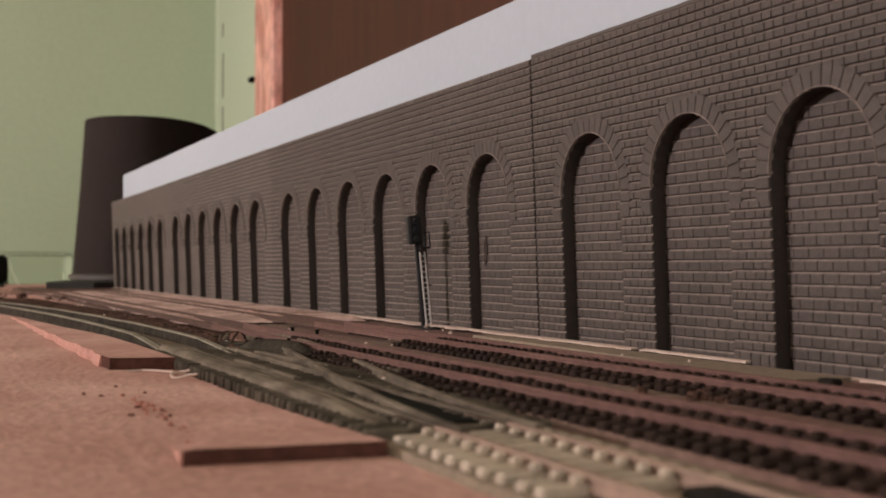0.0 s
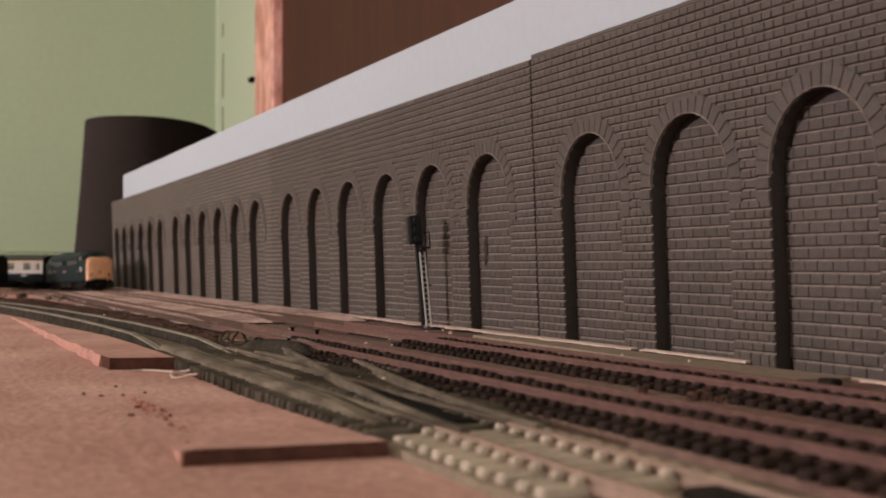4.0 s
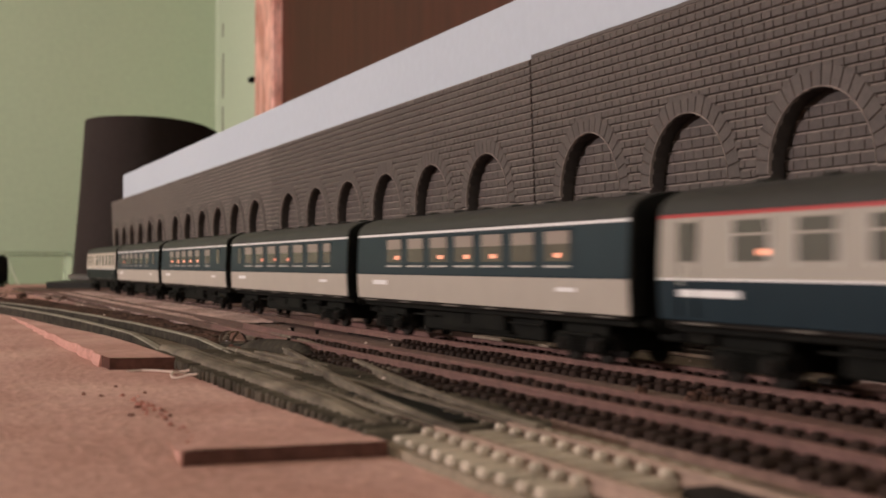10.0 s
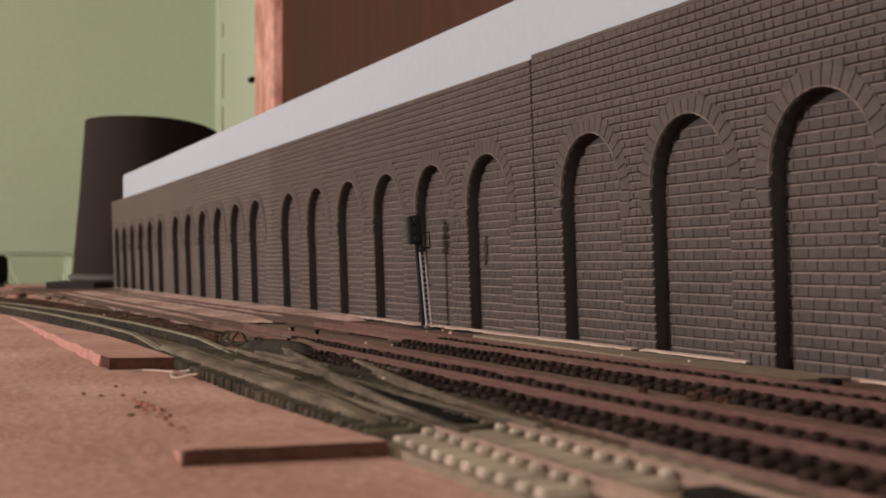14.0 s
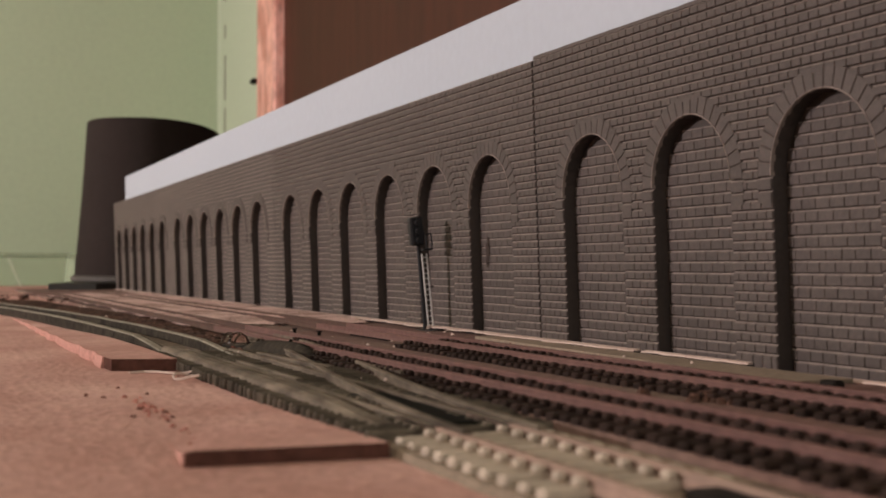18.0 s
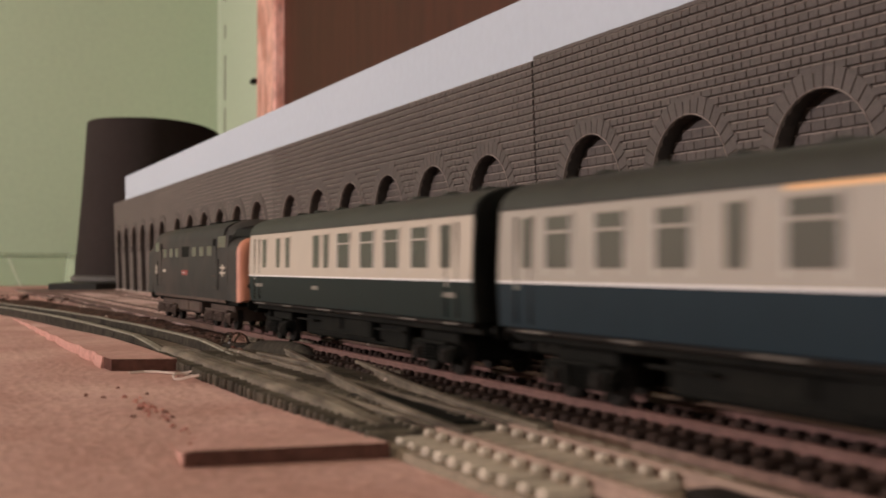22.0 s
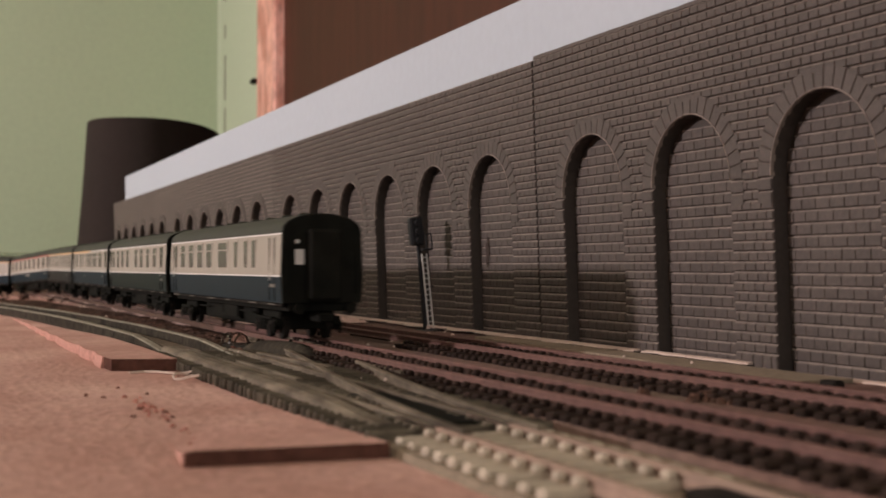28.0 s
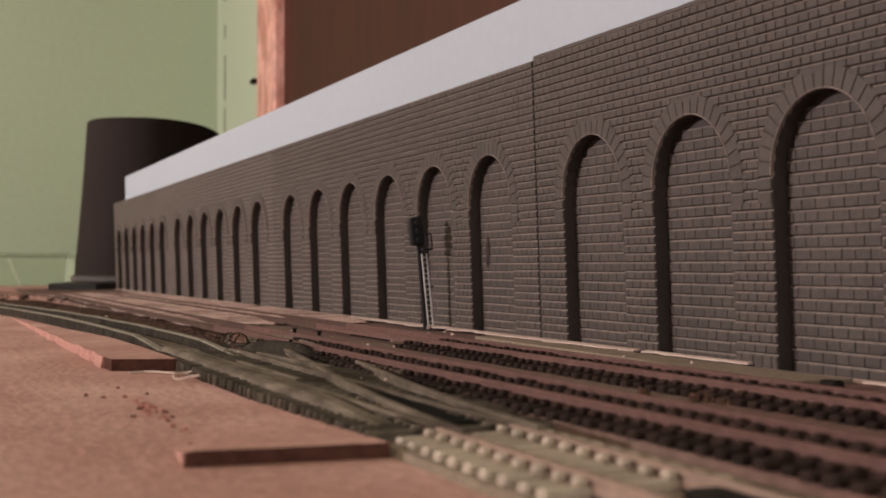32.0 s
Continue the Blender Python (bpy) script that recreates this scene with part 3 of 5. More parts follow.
# beyond the points the nearest track goes on as two plain weathered strips
def weathered_strip(offset, width, y0, y1, top, label):
    t = thing("track_strip", label, "track", "tracks along the wall")
    rows, tops = [], []
    rg = random.Random(int(y0))
    for k in range(41):
        y = y0 + (y1 - y0) * k / 40
        x = c_line(y) + offset
        z = top + 0.18 * noise.noise((y * 0.03, offset, 1.0)) - 1.6 * max(0.0, 1 - k / 3.0)
        rows.append([(x, y, TOP), (x + width, y, TOP), (x + width, y, z - 0.25), (x + width - 0.3, y, z), (x + 0.3, y, z), (x, y, z - 0.25)])
        tops.append([(x + 0.4, y, z - 0.1), (x + width * 0.7, y, z - 0.1), (x + width * 0.65, y, z + 0.3), (x + 0.6, y, z + 0.3)])
    part("side_strip", Shape().loft(rows), RUBBER_GREY, t)
    part("rail_top", Shape().loft(tops), STRIP_TOP, t, "worn grey rail top")
    return t


weathered_strip(-9.0, 3.4, 291, 800, -2.55, "dark grey weathered strip with a worn rail beside the offcuts")
weathered_strip(2.2, 3.0, 262, 800, -2.5, "dark grey weathered strip with a worn grey rail on top")
solid("dark_track_bed", Shape().loft([[(c_line(y) - 6, y, TOP), (c_line(y) + 11, y, TOP), (c_line(y) + 10, y, -4.6), (c_line(y) - 5.5, y, -4.6)] for y in range(283, 800, 12)]), TAN_BED, "dark weathered bed between the rail strips", "track bed", "structure")

# dark rubbish between the far strips and the second track
def debris(y0, y1, ny, nx, seed):
    s, rg = Shape(), random.Random(seed)
    v = []
    for j in range(ny + 1):
        y = y0 + (y1 - y0) * j / ny
        end = min(1.0, j / 6.0, (ny - j) / 10.0)
        a, b = c_line(y) + 7.0 + rg.uniform(-1.5, 1.5), 78.5 - max(y - 470, 0) * 0.06 + rg.uniform(-1.2, 1.2)
        for i in range(nx + 1):
            u = i / nx
            z = -4.2 + (0.75 + 0.4 * noise.noise((y * 0.10, u * 3, 2.0)) + rg.choice((0, 0, 0, 0, 0, 0.5)) * 0.6 + rg.uniform(-0.1, 0.1)) * math.sin(math.pi * min(max(u, 0.04), 0.96)) ** 0.5 * end
            v.append((a + (b - a) * u, y + rg.uniform(-0.6, 0.6), z - fall(y) * 0.6 - (1.0 if i in (0, nx) else 0.0)))
    f = [(j * (nx + 1) + i, j * (nx + 1) + i + 1, (j + 1) * (nx + 1) + i + 1, (j + 1) * (nx + 1) + i) for j in range(ny) for i in range(nx)]
    return s.add(v, f)


solid("track_debris", debris(312, 760, 330, 18, 8), DARK_DEBRIS, "dark brown rubbish and broken ballast beside the second track", "debris", "stuff")
lump_rng = random.Random(17)
lumps = [(102 + lump_rng.gauss(0, 1.3), 153 + lump_rng.gauss(0, 4.5), -3.9) for _ in range(14)]
solid("uncoupler_block", Shape().box(58.5, 66.0, 83, 91, -4.9, -3.5, 0.5), GREY_DIRT, "low dark block between the cream sleepers", "block")

# torn pieces of board in front of the tracks
def torn(name, outline, z0, z1, label, ragged=0, sink=0.0):
    """ragged: how many of the last corners are torn; sink: how much the sheet thins out for each mm towards its back."""
    n, y_front = len(outline), min(y for _, y in outline)
    thin = lambda y, z: z0 + (z - z0) * max(0.15, 1 - sink * (y - y_front))
    ob = thing(name, label, "board")
    part("edge", Shape().loft([[(x, y, z0) for x, y in outline], [(x, y, thin(y, z1)) for x, y in outline]], False), BOARD_EDGE, ob, "dark reddish brown torn edge")
    part("top_skin", Shape().add([(x, y, thin(y, z1 + 0.03)) for x, y in outline], [tuple(range(n))]), BOARD, ob)
    rg = random.Random(n)
    rows = []
    for x, y in outline[-ragged:]:
        d = rg.uniform(0.4, 0.75)
        rows.append([(x + 0.05, y, thin(y, z1 + 0.12)), (x - 0.25, y, thin(y, z1 + 0.05)), (x - d, y, z0 + 0.15), (x - d, y, z0), (x + 0.05, y, z0)])
    part("torn_edge", Shape().loft(rows), TORN_PINK, ob, "thin torn pink board edge")
    return ob


def jagged(a, b, n, amp, rng):
    out = []
    for i in range(n):
        u = i / n
        out.append((a[0] + (b[0] - a[0]) * u + rng.uniform(-amp, amp), a[1] + (b[1] - a[1]) * u + rng.uniform(-amp, amp)))
    return out


rng = random.Random(11)
# the nearest sheet has lifted along its sawn front edge and lies flat again towards the back
lifted = thing("hardboard_offcut", "pinkish brown hardboard sheet lifted along its dark front edge", "board")
NX, NY = 16, 26


def lifted_point(i, j):
    u, v = i / NX, j / NY
    x = 24.8 + 21.7 * u + 6.7 * v * (1 - u) + 0.25 * noise.noise((u * 9, v * 14, 3.0)) * (1 if i in (0, NX) else 0)
    y = 130.6 - 1.6 * u + 88.0 * v ** 1.3 + (0.35 * noise.noise((u * 12, 0.0, 7.0)) if j == 0 else 0.0)
    back = max(0.0, 1 - (y - 130.0) / (14 + 60 * u))
    return x, y, TOP + 0.05 + 1.6 * back ** 1.2 * min(1.0, 0.9 + u * 2)


grid = [lifted_point(i, j) for j in range(NY + 1) for i in range(NX + 1)]
part("top_skin", Shape().add(grid, [(j * (NX + 1) + i, j * (NX + 1) + i + 1, (j + 1) * (NX + 1) + i + 1, (j + 1) * (NX + 1) + i) for j in range(NY) for i in range(NX)]), BOARD, lifted, smooth=True)
front = [lifted_point(i, 0) for i in range(NX + 1)]
part("edge", Shape().loft([[(x, y + 0.02, z - 0.02), (x, y + 1.2, z - 0.06), (x, y + 1.2, TOP), (x, y - 0.05, TOP)] for x, y, z in front]), BOARD_EDGE, lifted, "dark reddish brown sawn edge")
side = [lifted_point(0, j) for j in range(9)]
part("torn_edge", Shape().loft([[(x - 0.15, y, z - 0.03), (x + 0.4, y, z - 0.03), (x + 0.4, y, TOP), (x - 0.35, y, TOP)] for x, y, z in side]), TORN_PINK, lifted, "torn pink corner of the sheet")
torn("hardboard_offcut", jagged((34.3, 256.5), (46.5, 252), 6, 0.15, rng) + jagged((46.5, 252), (46.5, 350), 4, 0.2, rng) + jagged((46.5, 350), (33, 525), 6, 0.5, rng) + jagged((33, 525), (34.3, 256.5), 30, 0.55, rng), TOP, TOP + 2.4, "pinkish brown torn hardboard offcut beside the rail strip", 30, 0.0031)

# pale torn paper along the foot of the wall
def paper(y0, y1, wide, label):
    s, rg = Shape(), random.Random(int(y0))
    n = max(10, int((y1 - y0) / 2.5))
    rows = []
    for k in range(n + 1):
        y = y0 + (y1 - y0) * k / n
        w = wide * (0.25 + 0.55 * abs(noise.noise((y * 0.07, y0, 0.3))) * 1.6 + rg.uniform(0.0, 0.25))
        x1 = 141.2 + 0.0034 * y
        z = -2.9 if 190 < y0 < 330 else -3.7 if y < 330 else -2.9
        rows.append([(x1 - w, y, z - 0.2), (x1, y, z - 0.2), (x1, y, z + 0.28), (x1 - w * 0.9, y, z + 0.12 * rg.uniform(0.4, 1.2))])
    solid("paper_strip", s.loft(rows), PALE_PAPER, label, "paper strip")


paper(352, 640, 6.5, "pale torn paper strip along the foot of the wall")
paper(640, 1040, 5.0, "pale torn paper strip under the far arches")
paper(236, 350, 4.0, "short pale paper strip at the wall foot by the seam")
paper(196, 233, 2.6, "small pale paper strip at the wall foot")
paper(100, 177, 2.6, "pale paper edge at the wall foot under an arch")

# odds and ends about the points
motor = thing("point_motor", "cracked clear plastic dome over the points", "point motor", at=M(70, 303, -4.2))
dome = [[(math.cos(2 * math.pi * i / 16) * r, math.sin(2 * math.pi * i / 16) * r * 1.3, z) for i in range(16)] for r, z in ((3.0, 0), (2.9, 1.4), (2.4, 2.5), (1.3, 3.2), (0.4, 3.4))]
part("dome", Shape().loft(dome), MOTOR, motor, smooth=True)
part("rim", Shape().loft([[(x * 1.12, y * 1.12, z0) for x, y, _ in dome[0]] for z0 in (0.0, 0.5)]), GREY_RING, motor)
lever = thing("point_lever_box", "dark dusty moulded hump with a lever beside the points", "lever box", at=M(72.2, 272, -4.3, 5))
hump = []
for k in range(15):
    u = k / 14
    w, h = 0.6 + 2.6 * math.sin(math.pi * u) ** 0.55, 0.3 + 3.1 * math.sin(math.pi * min(1.0, u * 1.08)) ** 0.7 + 0.3 * math.sin(9 * u)
    hump.append([(w * math.cos(math.pi * i / 8) + 0.5 * math.sin(5 * u), -23 + 46 * u, h * math.sin(math.pi * i / 8)) for i in range(9)])
part("housing", Shape().loft(hump), RUBBER_GREY, lever, smooth=True)
part("lever", Shape().cyl((0, -6, 1.5), (0.4, -6.5, 3.6), 0.4, n=8), BLACK, lever)
card = [(125.5, 166), (139.6, 166), (139.9, 305), (133.5, 305), (131.0, 225)]
solid("card_strip", Shape().loft([[(x, y, -3.95) for x, y in card], [(x, y, -3.35) for x, y in card], [(x + 0.2, y, -3.2) for x, y in card]]), CREAM_BED, "tan grey card strip along the foot of the wall", "card strip")
for x, y in ((98, 352), (100.5, 336), (93, 372), (90, 395)):
    solid("track_pin", Shape().cyl((x, y, -3.9), (x, y, -2.9), 0.5, n=8).cyl((x, y, -2.9), (x, y, -2.65), 0.8, n=8), BLACK, "small black track pin head", "track pin", group="track pins")
solid("metal_bar", Shape().box(-0.6, 0.6, -14.5, 14.5, 0, 1.2, 0.2), BLACK, "thin black metal bar lying between the tracks", "metal bar").matrix_world = M(109.6, 320, -4.0, 1)
solid("black_fixing", Shape().box(-1.2, 1.2, -1.8, 1.8, 0, 1.3, 0.4), GREY_DIRT, "small dusty block at the foot of the wall", "block").matrix_world = M(130.5, 160, -3.9, 5)
wire = Shape()
pts = [(44.5 + 3.2 * math.sin(k * 0.5), 240 - k * 1.2, TOP + 0.5 + 0.9 * math.sin(k * 0.6) ** 2)  for k in range(14)] + [(41.5, 247, TOP + 0.4), (39.5, 249.5, TOP + 0.3), (36.5, 248.5, TOP + 0.3)]
pts = pts[:14][::-1] + pts[14:]
for a, b in zip(pts, pts[1:]):
    wire.cyl(a, b, 0.22, n=6)
solid("wire_scrap", wire, PALE_PAPER, "thin pale scrap of wire on the board", "wire")

for r, y0, lean in ((2.8, 306, 0.35), (2.2, 312, -0.5), (3.2, 318, 0.8)):
    coil = Shape()
    pts = [(72 + r * math.cos(a), y0 + lean * r * math.sin(a) + 4 * math.cos(a), -4.2 + r * 0.75 * math.sin(a)) for a in (math.pi * i / 12 for i in range(13))]
    for a, b in zip(pts, pts[1:]):
        coil.cyl(a, b, 0.2, n=6)
    solid("wire_loop", coil, RAIL_GREY, "thin dusty loop of wire standing over the points", "wire", group="wire loops by the points")


def crumbs(places, size, seed):
    s, rg = Shape(), random.Random(seed)
    for x, y, z in places:
        r = size * rg.uniform(0.5, 1.4)
        n = 7
        ring = [(x + r * rg.uniform(0.7, 1.2) * math.cos(2 * math.pi * i / n), y + r * rg.uniform(0.7, 1.2) * math.sin(2 * math.pi * i / n), z) for i in range(n)]
        top = [(x + (px - x) * 0.55, y + (py - y) * 0.55, z + r * rg.uniform(0.5, 1.0)) for px, py, _ in ring]
        s.loft([ring, top])
    return s


rg = random.Random(21)
spots = [(25 + rg.uniform(-2, 3), 205 + rg.uniform(-8, 8), TOP) for _ in range(3)] + [(29.5 + rg.uniform(-3, 3), 180 + rg.uniform(-12, 12), TOP) for _ in range(5)] + [(rg.uniform(30, 44), rg.uniform(205, 250), TOP) for _ in range(4)] + [(rg.uniform(6, 30), rg.uniform(120, 300), TOP) for _ in range(3)]
torn_spots = [(30.2 + rg.gauss(0, 0.7), 187 + rg.gauss(0, 9), TOP + 0.05) for _ in range(26)] + [(28 + rg.uniform(-1, 2.5), 150 + rg.uniform(-14, 26), TOP + 0.2) for _ in range(8)]
solid("torn_crumbs", crumbs(torn_spots, 0.42, 9), CRUMB_RED, "reddish crumbs along the torn edge of the offcut", "crumbs", "stuff")
solid("board_crumbs", crumbs(spots, 0.4, 3), CRUMB, "brown crumbs of torn board on the baseboard", "crumbs", "stuff")
spots = [(rg.uniform(60, 138), rg.uniform(150, 700), -4.1 if k % 2 else -3.2) for k in range(90)]
solid("ballast_grit", crumbs(spots, 0.5, 4), PALE_PAPER, "pale grit scattered along the tracks", "grit", "stuff")
spots = [(rg.uniform(66, 138), rg.uniform(120, 420), -4.1) for k in range(60)]
scraps = [(rg.uniform(14, 74), rg.uniform(640, 900), -5.0) for k in range(26)]
solid("track_scraps", crumbs(scraps, 2.4, 6), DARK_DEBRIS, "dark scraps of track bed lying about the far curve", "scraps", "stuff")
solid("dark_clod", crumbs(lumps, 1.1, 12), DARK_DEBRIS, "dark crumbly clod on the sleepers", "clod", "stuff")
solid("dark_grit", crumbs(spots, 0.5, 5), CRUMB, "dark grit scattered along the tracks", "grit", "stuff")

# pale plastic box leaning behind the far curve
plastic = thing("plastic_box", "pale translucent plastic box standing behind the far curve", "plastic box", at=M(118, 1420, TOP - 12, 14))
part("box_wall", Shape().loft([[(-75, 0, 0), (40, 0, 0), (40, 60, 0), (-75, 60, 0)], [(-82, -2, 44), (46, -2, 44), (46, 64, 44), (-82, 64, 44)]]), PAPER, plastic)
part("box_rim", Shape().box(-84, 48, -4, 66, 43, 47, 1.2), PAPER, plastic)
part("box_rib", Shape().cyl((-20, -3, 2), (-38, -4, 42), 1.0, n=6), GREEN_PALE, plastic)

# ---------------------------------------------------------------- far end: tapered brown bin on its base
BIN_AT = M(221.6, 1315.6, TOP, 68.2)
bin_thing = thing("tapered_bin", "dark brown tapered oval bin on a grey ring and black base", "bin", at=BIN_AT)


def oval(k, z, n=56):
    """A rounded oblong rather than a true ellipse."""
    bulge = lambda v: math.copysign(abs(v) ** 0.82, v)
    return [(128.0 * k * bulge(math.cos(2 * math.pi * i / n)), 59.5 * k * bulge(math.sin(2 * math.pi * i / n)), z) for i in range(n)]


part("shell", Shape().loft([oval(1.165, 11.5), oval(1.12, 45), oval(1.06, 95), oval(1.0, 159), oval(0.97, 159), oval(0.97, 150)]), BIN_BROWN, bin_thing, smooth=True)
part("ring", Shape().loft([oval(1.15, 6.9), oval(1.21, 7.6), oval(1.21, 11.0), oval(1.17, 12.6)]), GREY_RING, bin_thing, "dark grey plastic ring", smooth=True)
turn = radians(-68.2)
slab = [((x - 221.6) * math.cos(turn) - (y - 1315.6) * math.sin(turn), (x - 221.6) * math.sin(turn) + (y - 1315.6) * math.cos(turn))
        for x, y in ((94, 1082), (130, 1068), (290, 1180), (330, 1470), (190, 1500))]
part("base", Shape().loft([[(x, y, 0) for x, y in slab], [(x, y, 6.4) for x, y in slab], [(x * 0.995, y * 0.995, 7.0) for x, y in slab]]), ROOF, bin_thing, "flat black base")

# ---------------------------------------------------------------- colour light signal
sig = thing("colour_light_signal", "black colour light signal with a pale ladder, leaning beside the wall", "signal", at=pose(139.2 * MM, 354.5 * MM, TOP * MM, 0, -5.2, 0))
part("base_box", Shape().box(-3.0, 2.6, -9, 2.5, 0, 2.0, 0.4), SIGNAL_BLACK, sig)
part("post", Shape().cyl((0, 0, 1), (0, 0, 28), 0.62), SIGNAL_BLACK, sig)
head = part("signal_head", Shape().box(-2.5, 1.7, -1.6, 1.3, 27.0, 35.6, 0.5), SIGNAL_BLACK, sig)
for z in (28.6, 31.2, 33.8):
    part("lens_hood", Shape().cyl((-0.4, -1.5, z), (-0.4, -2.9, z), 0.95, n=12), SIGNAL_BLACK, head)
    part("lens", Shape().cyl((-0.4, -1.55, z), (-0.4, -1.7, z), 0.75, n=12), GREY_DIRT, head)
for x in (0.5, 2.0):
    part("ladder_stile", Shape().cyl((x, -1.7, 1.2), (x, -1.1, 24.5), 0.26, n=6), SIGNAL_WHITE, sig, "pale ladder stile")
for k in range(14):
    z = 2.6 + 1.6 * k
    part("ladder_rung", Shape().cyl((0.7, -1.7 + 0.025 * k, z), (2.0, -1.7 + 0.025 * k, z), 0.15, n=6), SIGNAL_WHITE, sig)
part("platform", Shape().box(0.2, 3.4, -3.2, 1.4, 25.4, 26.0, 0.15), SIGNAL_BLACK, sig)
for y in (-3.0, 1.2):
    part("guard_rail", Shape().cyl((3.2, y, 25.8), (3.2, y, 30.2), 0.22, n=6).cyl((1.5, y, 30.2), (3.2, y, 30.2), 0.22, n=6), SIGNAL_BLACK, sig)
part("guard_rail", Shape().cyl((3.2, -3.0, 30.2), (3.2, 1.2, 30.2), 0.22, n=6), SIGNAL_BLACK, sig)
part("bracket", Shape().cyl((0, -0.6, 14.5), (3.2, -1.6, 14.5), 0.25, n=6), SIGNAL_BLACK, sig)


# ---------------------------------------------------------------- trains
def body_x(z, half=9.35):
    """Half width of a coach side at height z (slight tumblehome)."""
    return half - 0.022 * abs(z - 13.5) - 0.0045 * (z - 13.5) ** 2 * (1 if z < 13.5 else 0.6)


def band(z0, z1, l, out=0.0, n=4):
    """Both sides of a body between two heights, closed across."""
    zs = [z0 + (z1 - z0) * i / n for i in range(n + 1)]
    prof = [(-body_x(z) - out, z) for z in zs] + [(body_x(z) + out, z) for z in reversed(zs)]
    return Shape().loft([[(x, -l / 2, z) for x, z in prof], [(x, l / 2, z) for x, z in prof]])


def roof_shape(z0, crown, l, n=12, inset=0.0):
    h = body_x(z0) + 0.1
    prof = []
    for i in range(n + 1):
        t = math.pi * i / n
        prof.append((-h * math.cos(t), z0 + (crown - z0) * math.sin(t) ** 0.85))
    return Shape().loft([[(x, -l / 2, z) for x, z in prof], [(x, l / 2, z) for x, z in prof]])


def side_box(s, side, y0, y1, z0, z1, out, thick=0.25, cut=0.0):
    x = body_x((z0 + z1) / 2)
    a, b = x + out - thick, x + out
    s.box(*((a, b) if side > 0 else (-b, -a)), y0, y1, z0, z1, cut)
    return s


def bogie(parent, y, length=17, wheels=2, mat=BLACK):
    frame_ob = part("bogie", Shape().box(-6.4, 6.4, -length / 2 + 1, length / 2 - 1, 2.2, 6.4, 0.3), mat, parent)
    for x in (-7.0, 7.0):
        part("side_frame", Shape().loft([[(x - 0.6, -length / 2, 3.2), (x + 0.6, -length / 2, 3.2), (x + 0.6, -length / 2, 4.6), (x - 0.6, -length / 2, 4.6)],
                                         [(x - 0.6, -length / 4, 1.9), (x + 0.6, -length / 4, 1.9), (x + 0.6, -length / 4, 4.6), (x - 0.6, -length / 4, 4.6)],
                                         [(x - 0.6, length / 4, 1.9), (x + 0.6, length / 4, 1.9), (x + 0.6, length / 4, 4.6), (x - 0.6, length / 4, 4.6)],
                                         [(x - 0.6, length / 2, 3.2), (x + 0.6, length / 2, 3.2), (x + 0.6, length / 2, 4.6), (x - 0.6, length / 2, 4.6)]]), mat, frame_ob)
    frame_ob.location = (0, y * MM, RZ * MM)
    for x in (-7.9, 7.9):
        for e in (-1, 1):
            for k in range(wheels - 1 if wheels > 2 else 1):
                c = (k - 0.5) * (length - 6) / 2 if wheels > 2 else 0.0
                spring = Shape()
                for q in range(5):
                    spring.cyl((x, c + e * 1.5, 2.1 + q * 0.5), (x, c + e * 1.5, 2.42 + q * 0.5), 0.72, n=8)
                part("coil_spring", spring, mat, frame_ob)
    for x in (-7.75, 7.75):
        for e in (-1, 1):
            part("brake_hanger", Shape().box(x - 0.25, x + 0.25, e * (length / 2 - 0.6) - 0.4, e * (length / 2 - 0.6) + 0.4, 1.2, 4.2, 0.15), mat, frame_ob)
        part("bogie_bolster", Shape().box(x - 0.5, x + 0.5, -length / 2 + 2, length / 2 - 2, 4.5, 5.1, 0.15), mat, frame_ob)
    s = Shape().cyl((-5.6, 0, 0), (-4.2, 0, 0), 3.0, n=16).cyl((4.2, 0, 0), (5.6, 0, 0), 3.0, n=16).cyl((-5, 0, 0), (5, 0, 0), 0.5, n=8)
    gap = (length - 6) / max(wheels - 1, 1)
    me = s.mesh("wheelset", GREY_DIRT)
    for i in range(wheels):
        ob = new("wheelset", me)
        ob.parent = frame_ob
        ob.location = (0, (-(length - 6) / 2 + gap * i) * MM, 3.0 * MM)
    box_me = Shape().box(-0.45, 0.45, -1.1, 1.1, -1.1, 1.0, 0.25).cyl((-0.75, 0, 0), (0.75, 0, 0), 0.75, n=10).mesh("axlebox", mat if mat is SOIL_BROWN else GREY_DIRT)
    for i in range(wheels):
        for x in (-7.8, 7.8):
            ob = new("axlebox", box_me)
            ob.parent = frame_ob
            ob.location = (x * MM, (-(length - 6) / 2 + gap * i) * MM, 2.95 * MM)
    return frame_ob


BODY_L = 132.0
CANT, CROWN = 22.5, 26.7


def end_profile(z0, n=12):
    h = body_x(CANT) + 0.1
    prof = [(-body_x(z) , z) for z in (z0, 10.0, 13.5, 18.0)]
    prof += [(-h * math.cos(math.pi * i / n), CANT + (CROWN - CANT) * math.sin(math.pi * i / n) ** 0.85) for i in range(n + 1)]
    return prof + [(body_x(z), z) for z in (18.0, 13.5, 10.0, z0)]


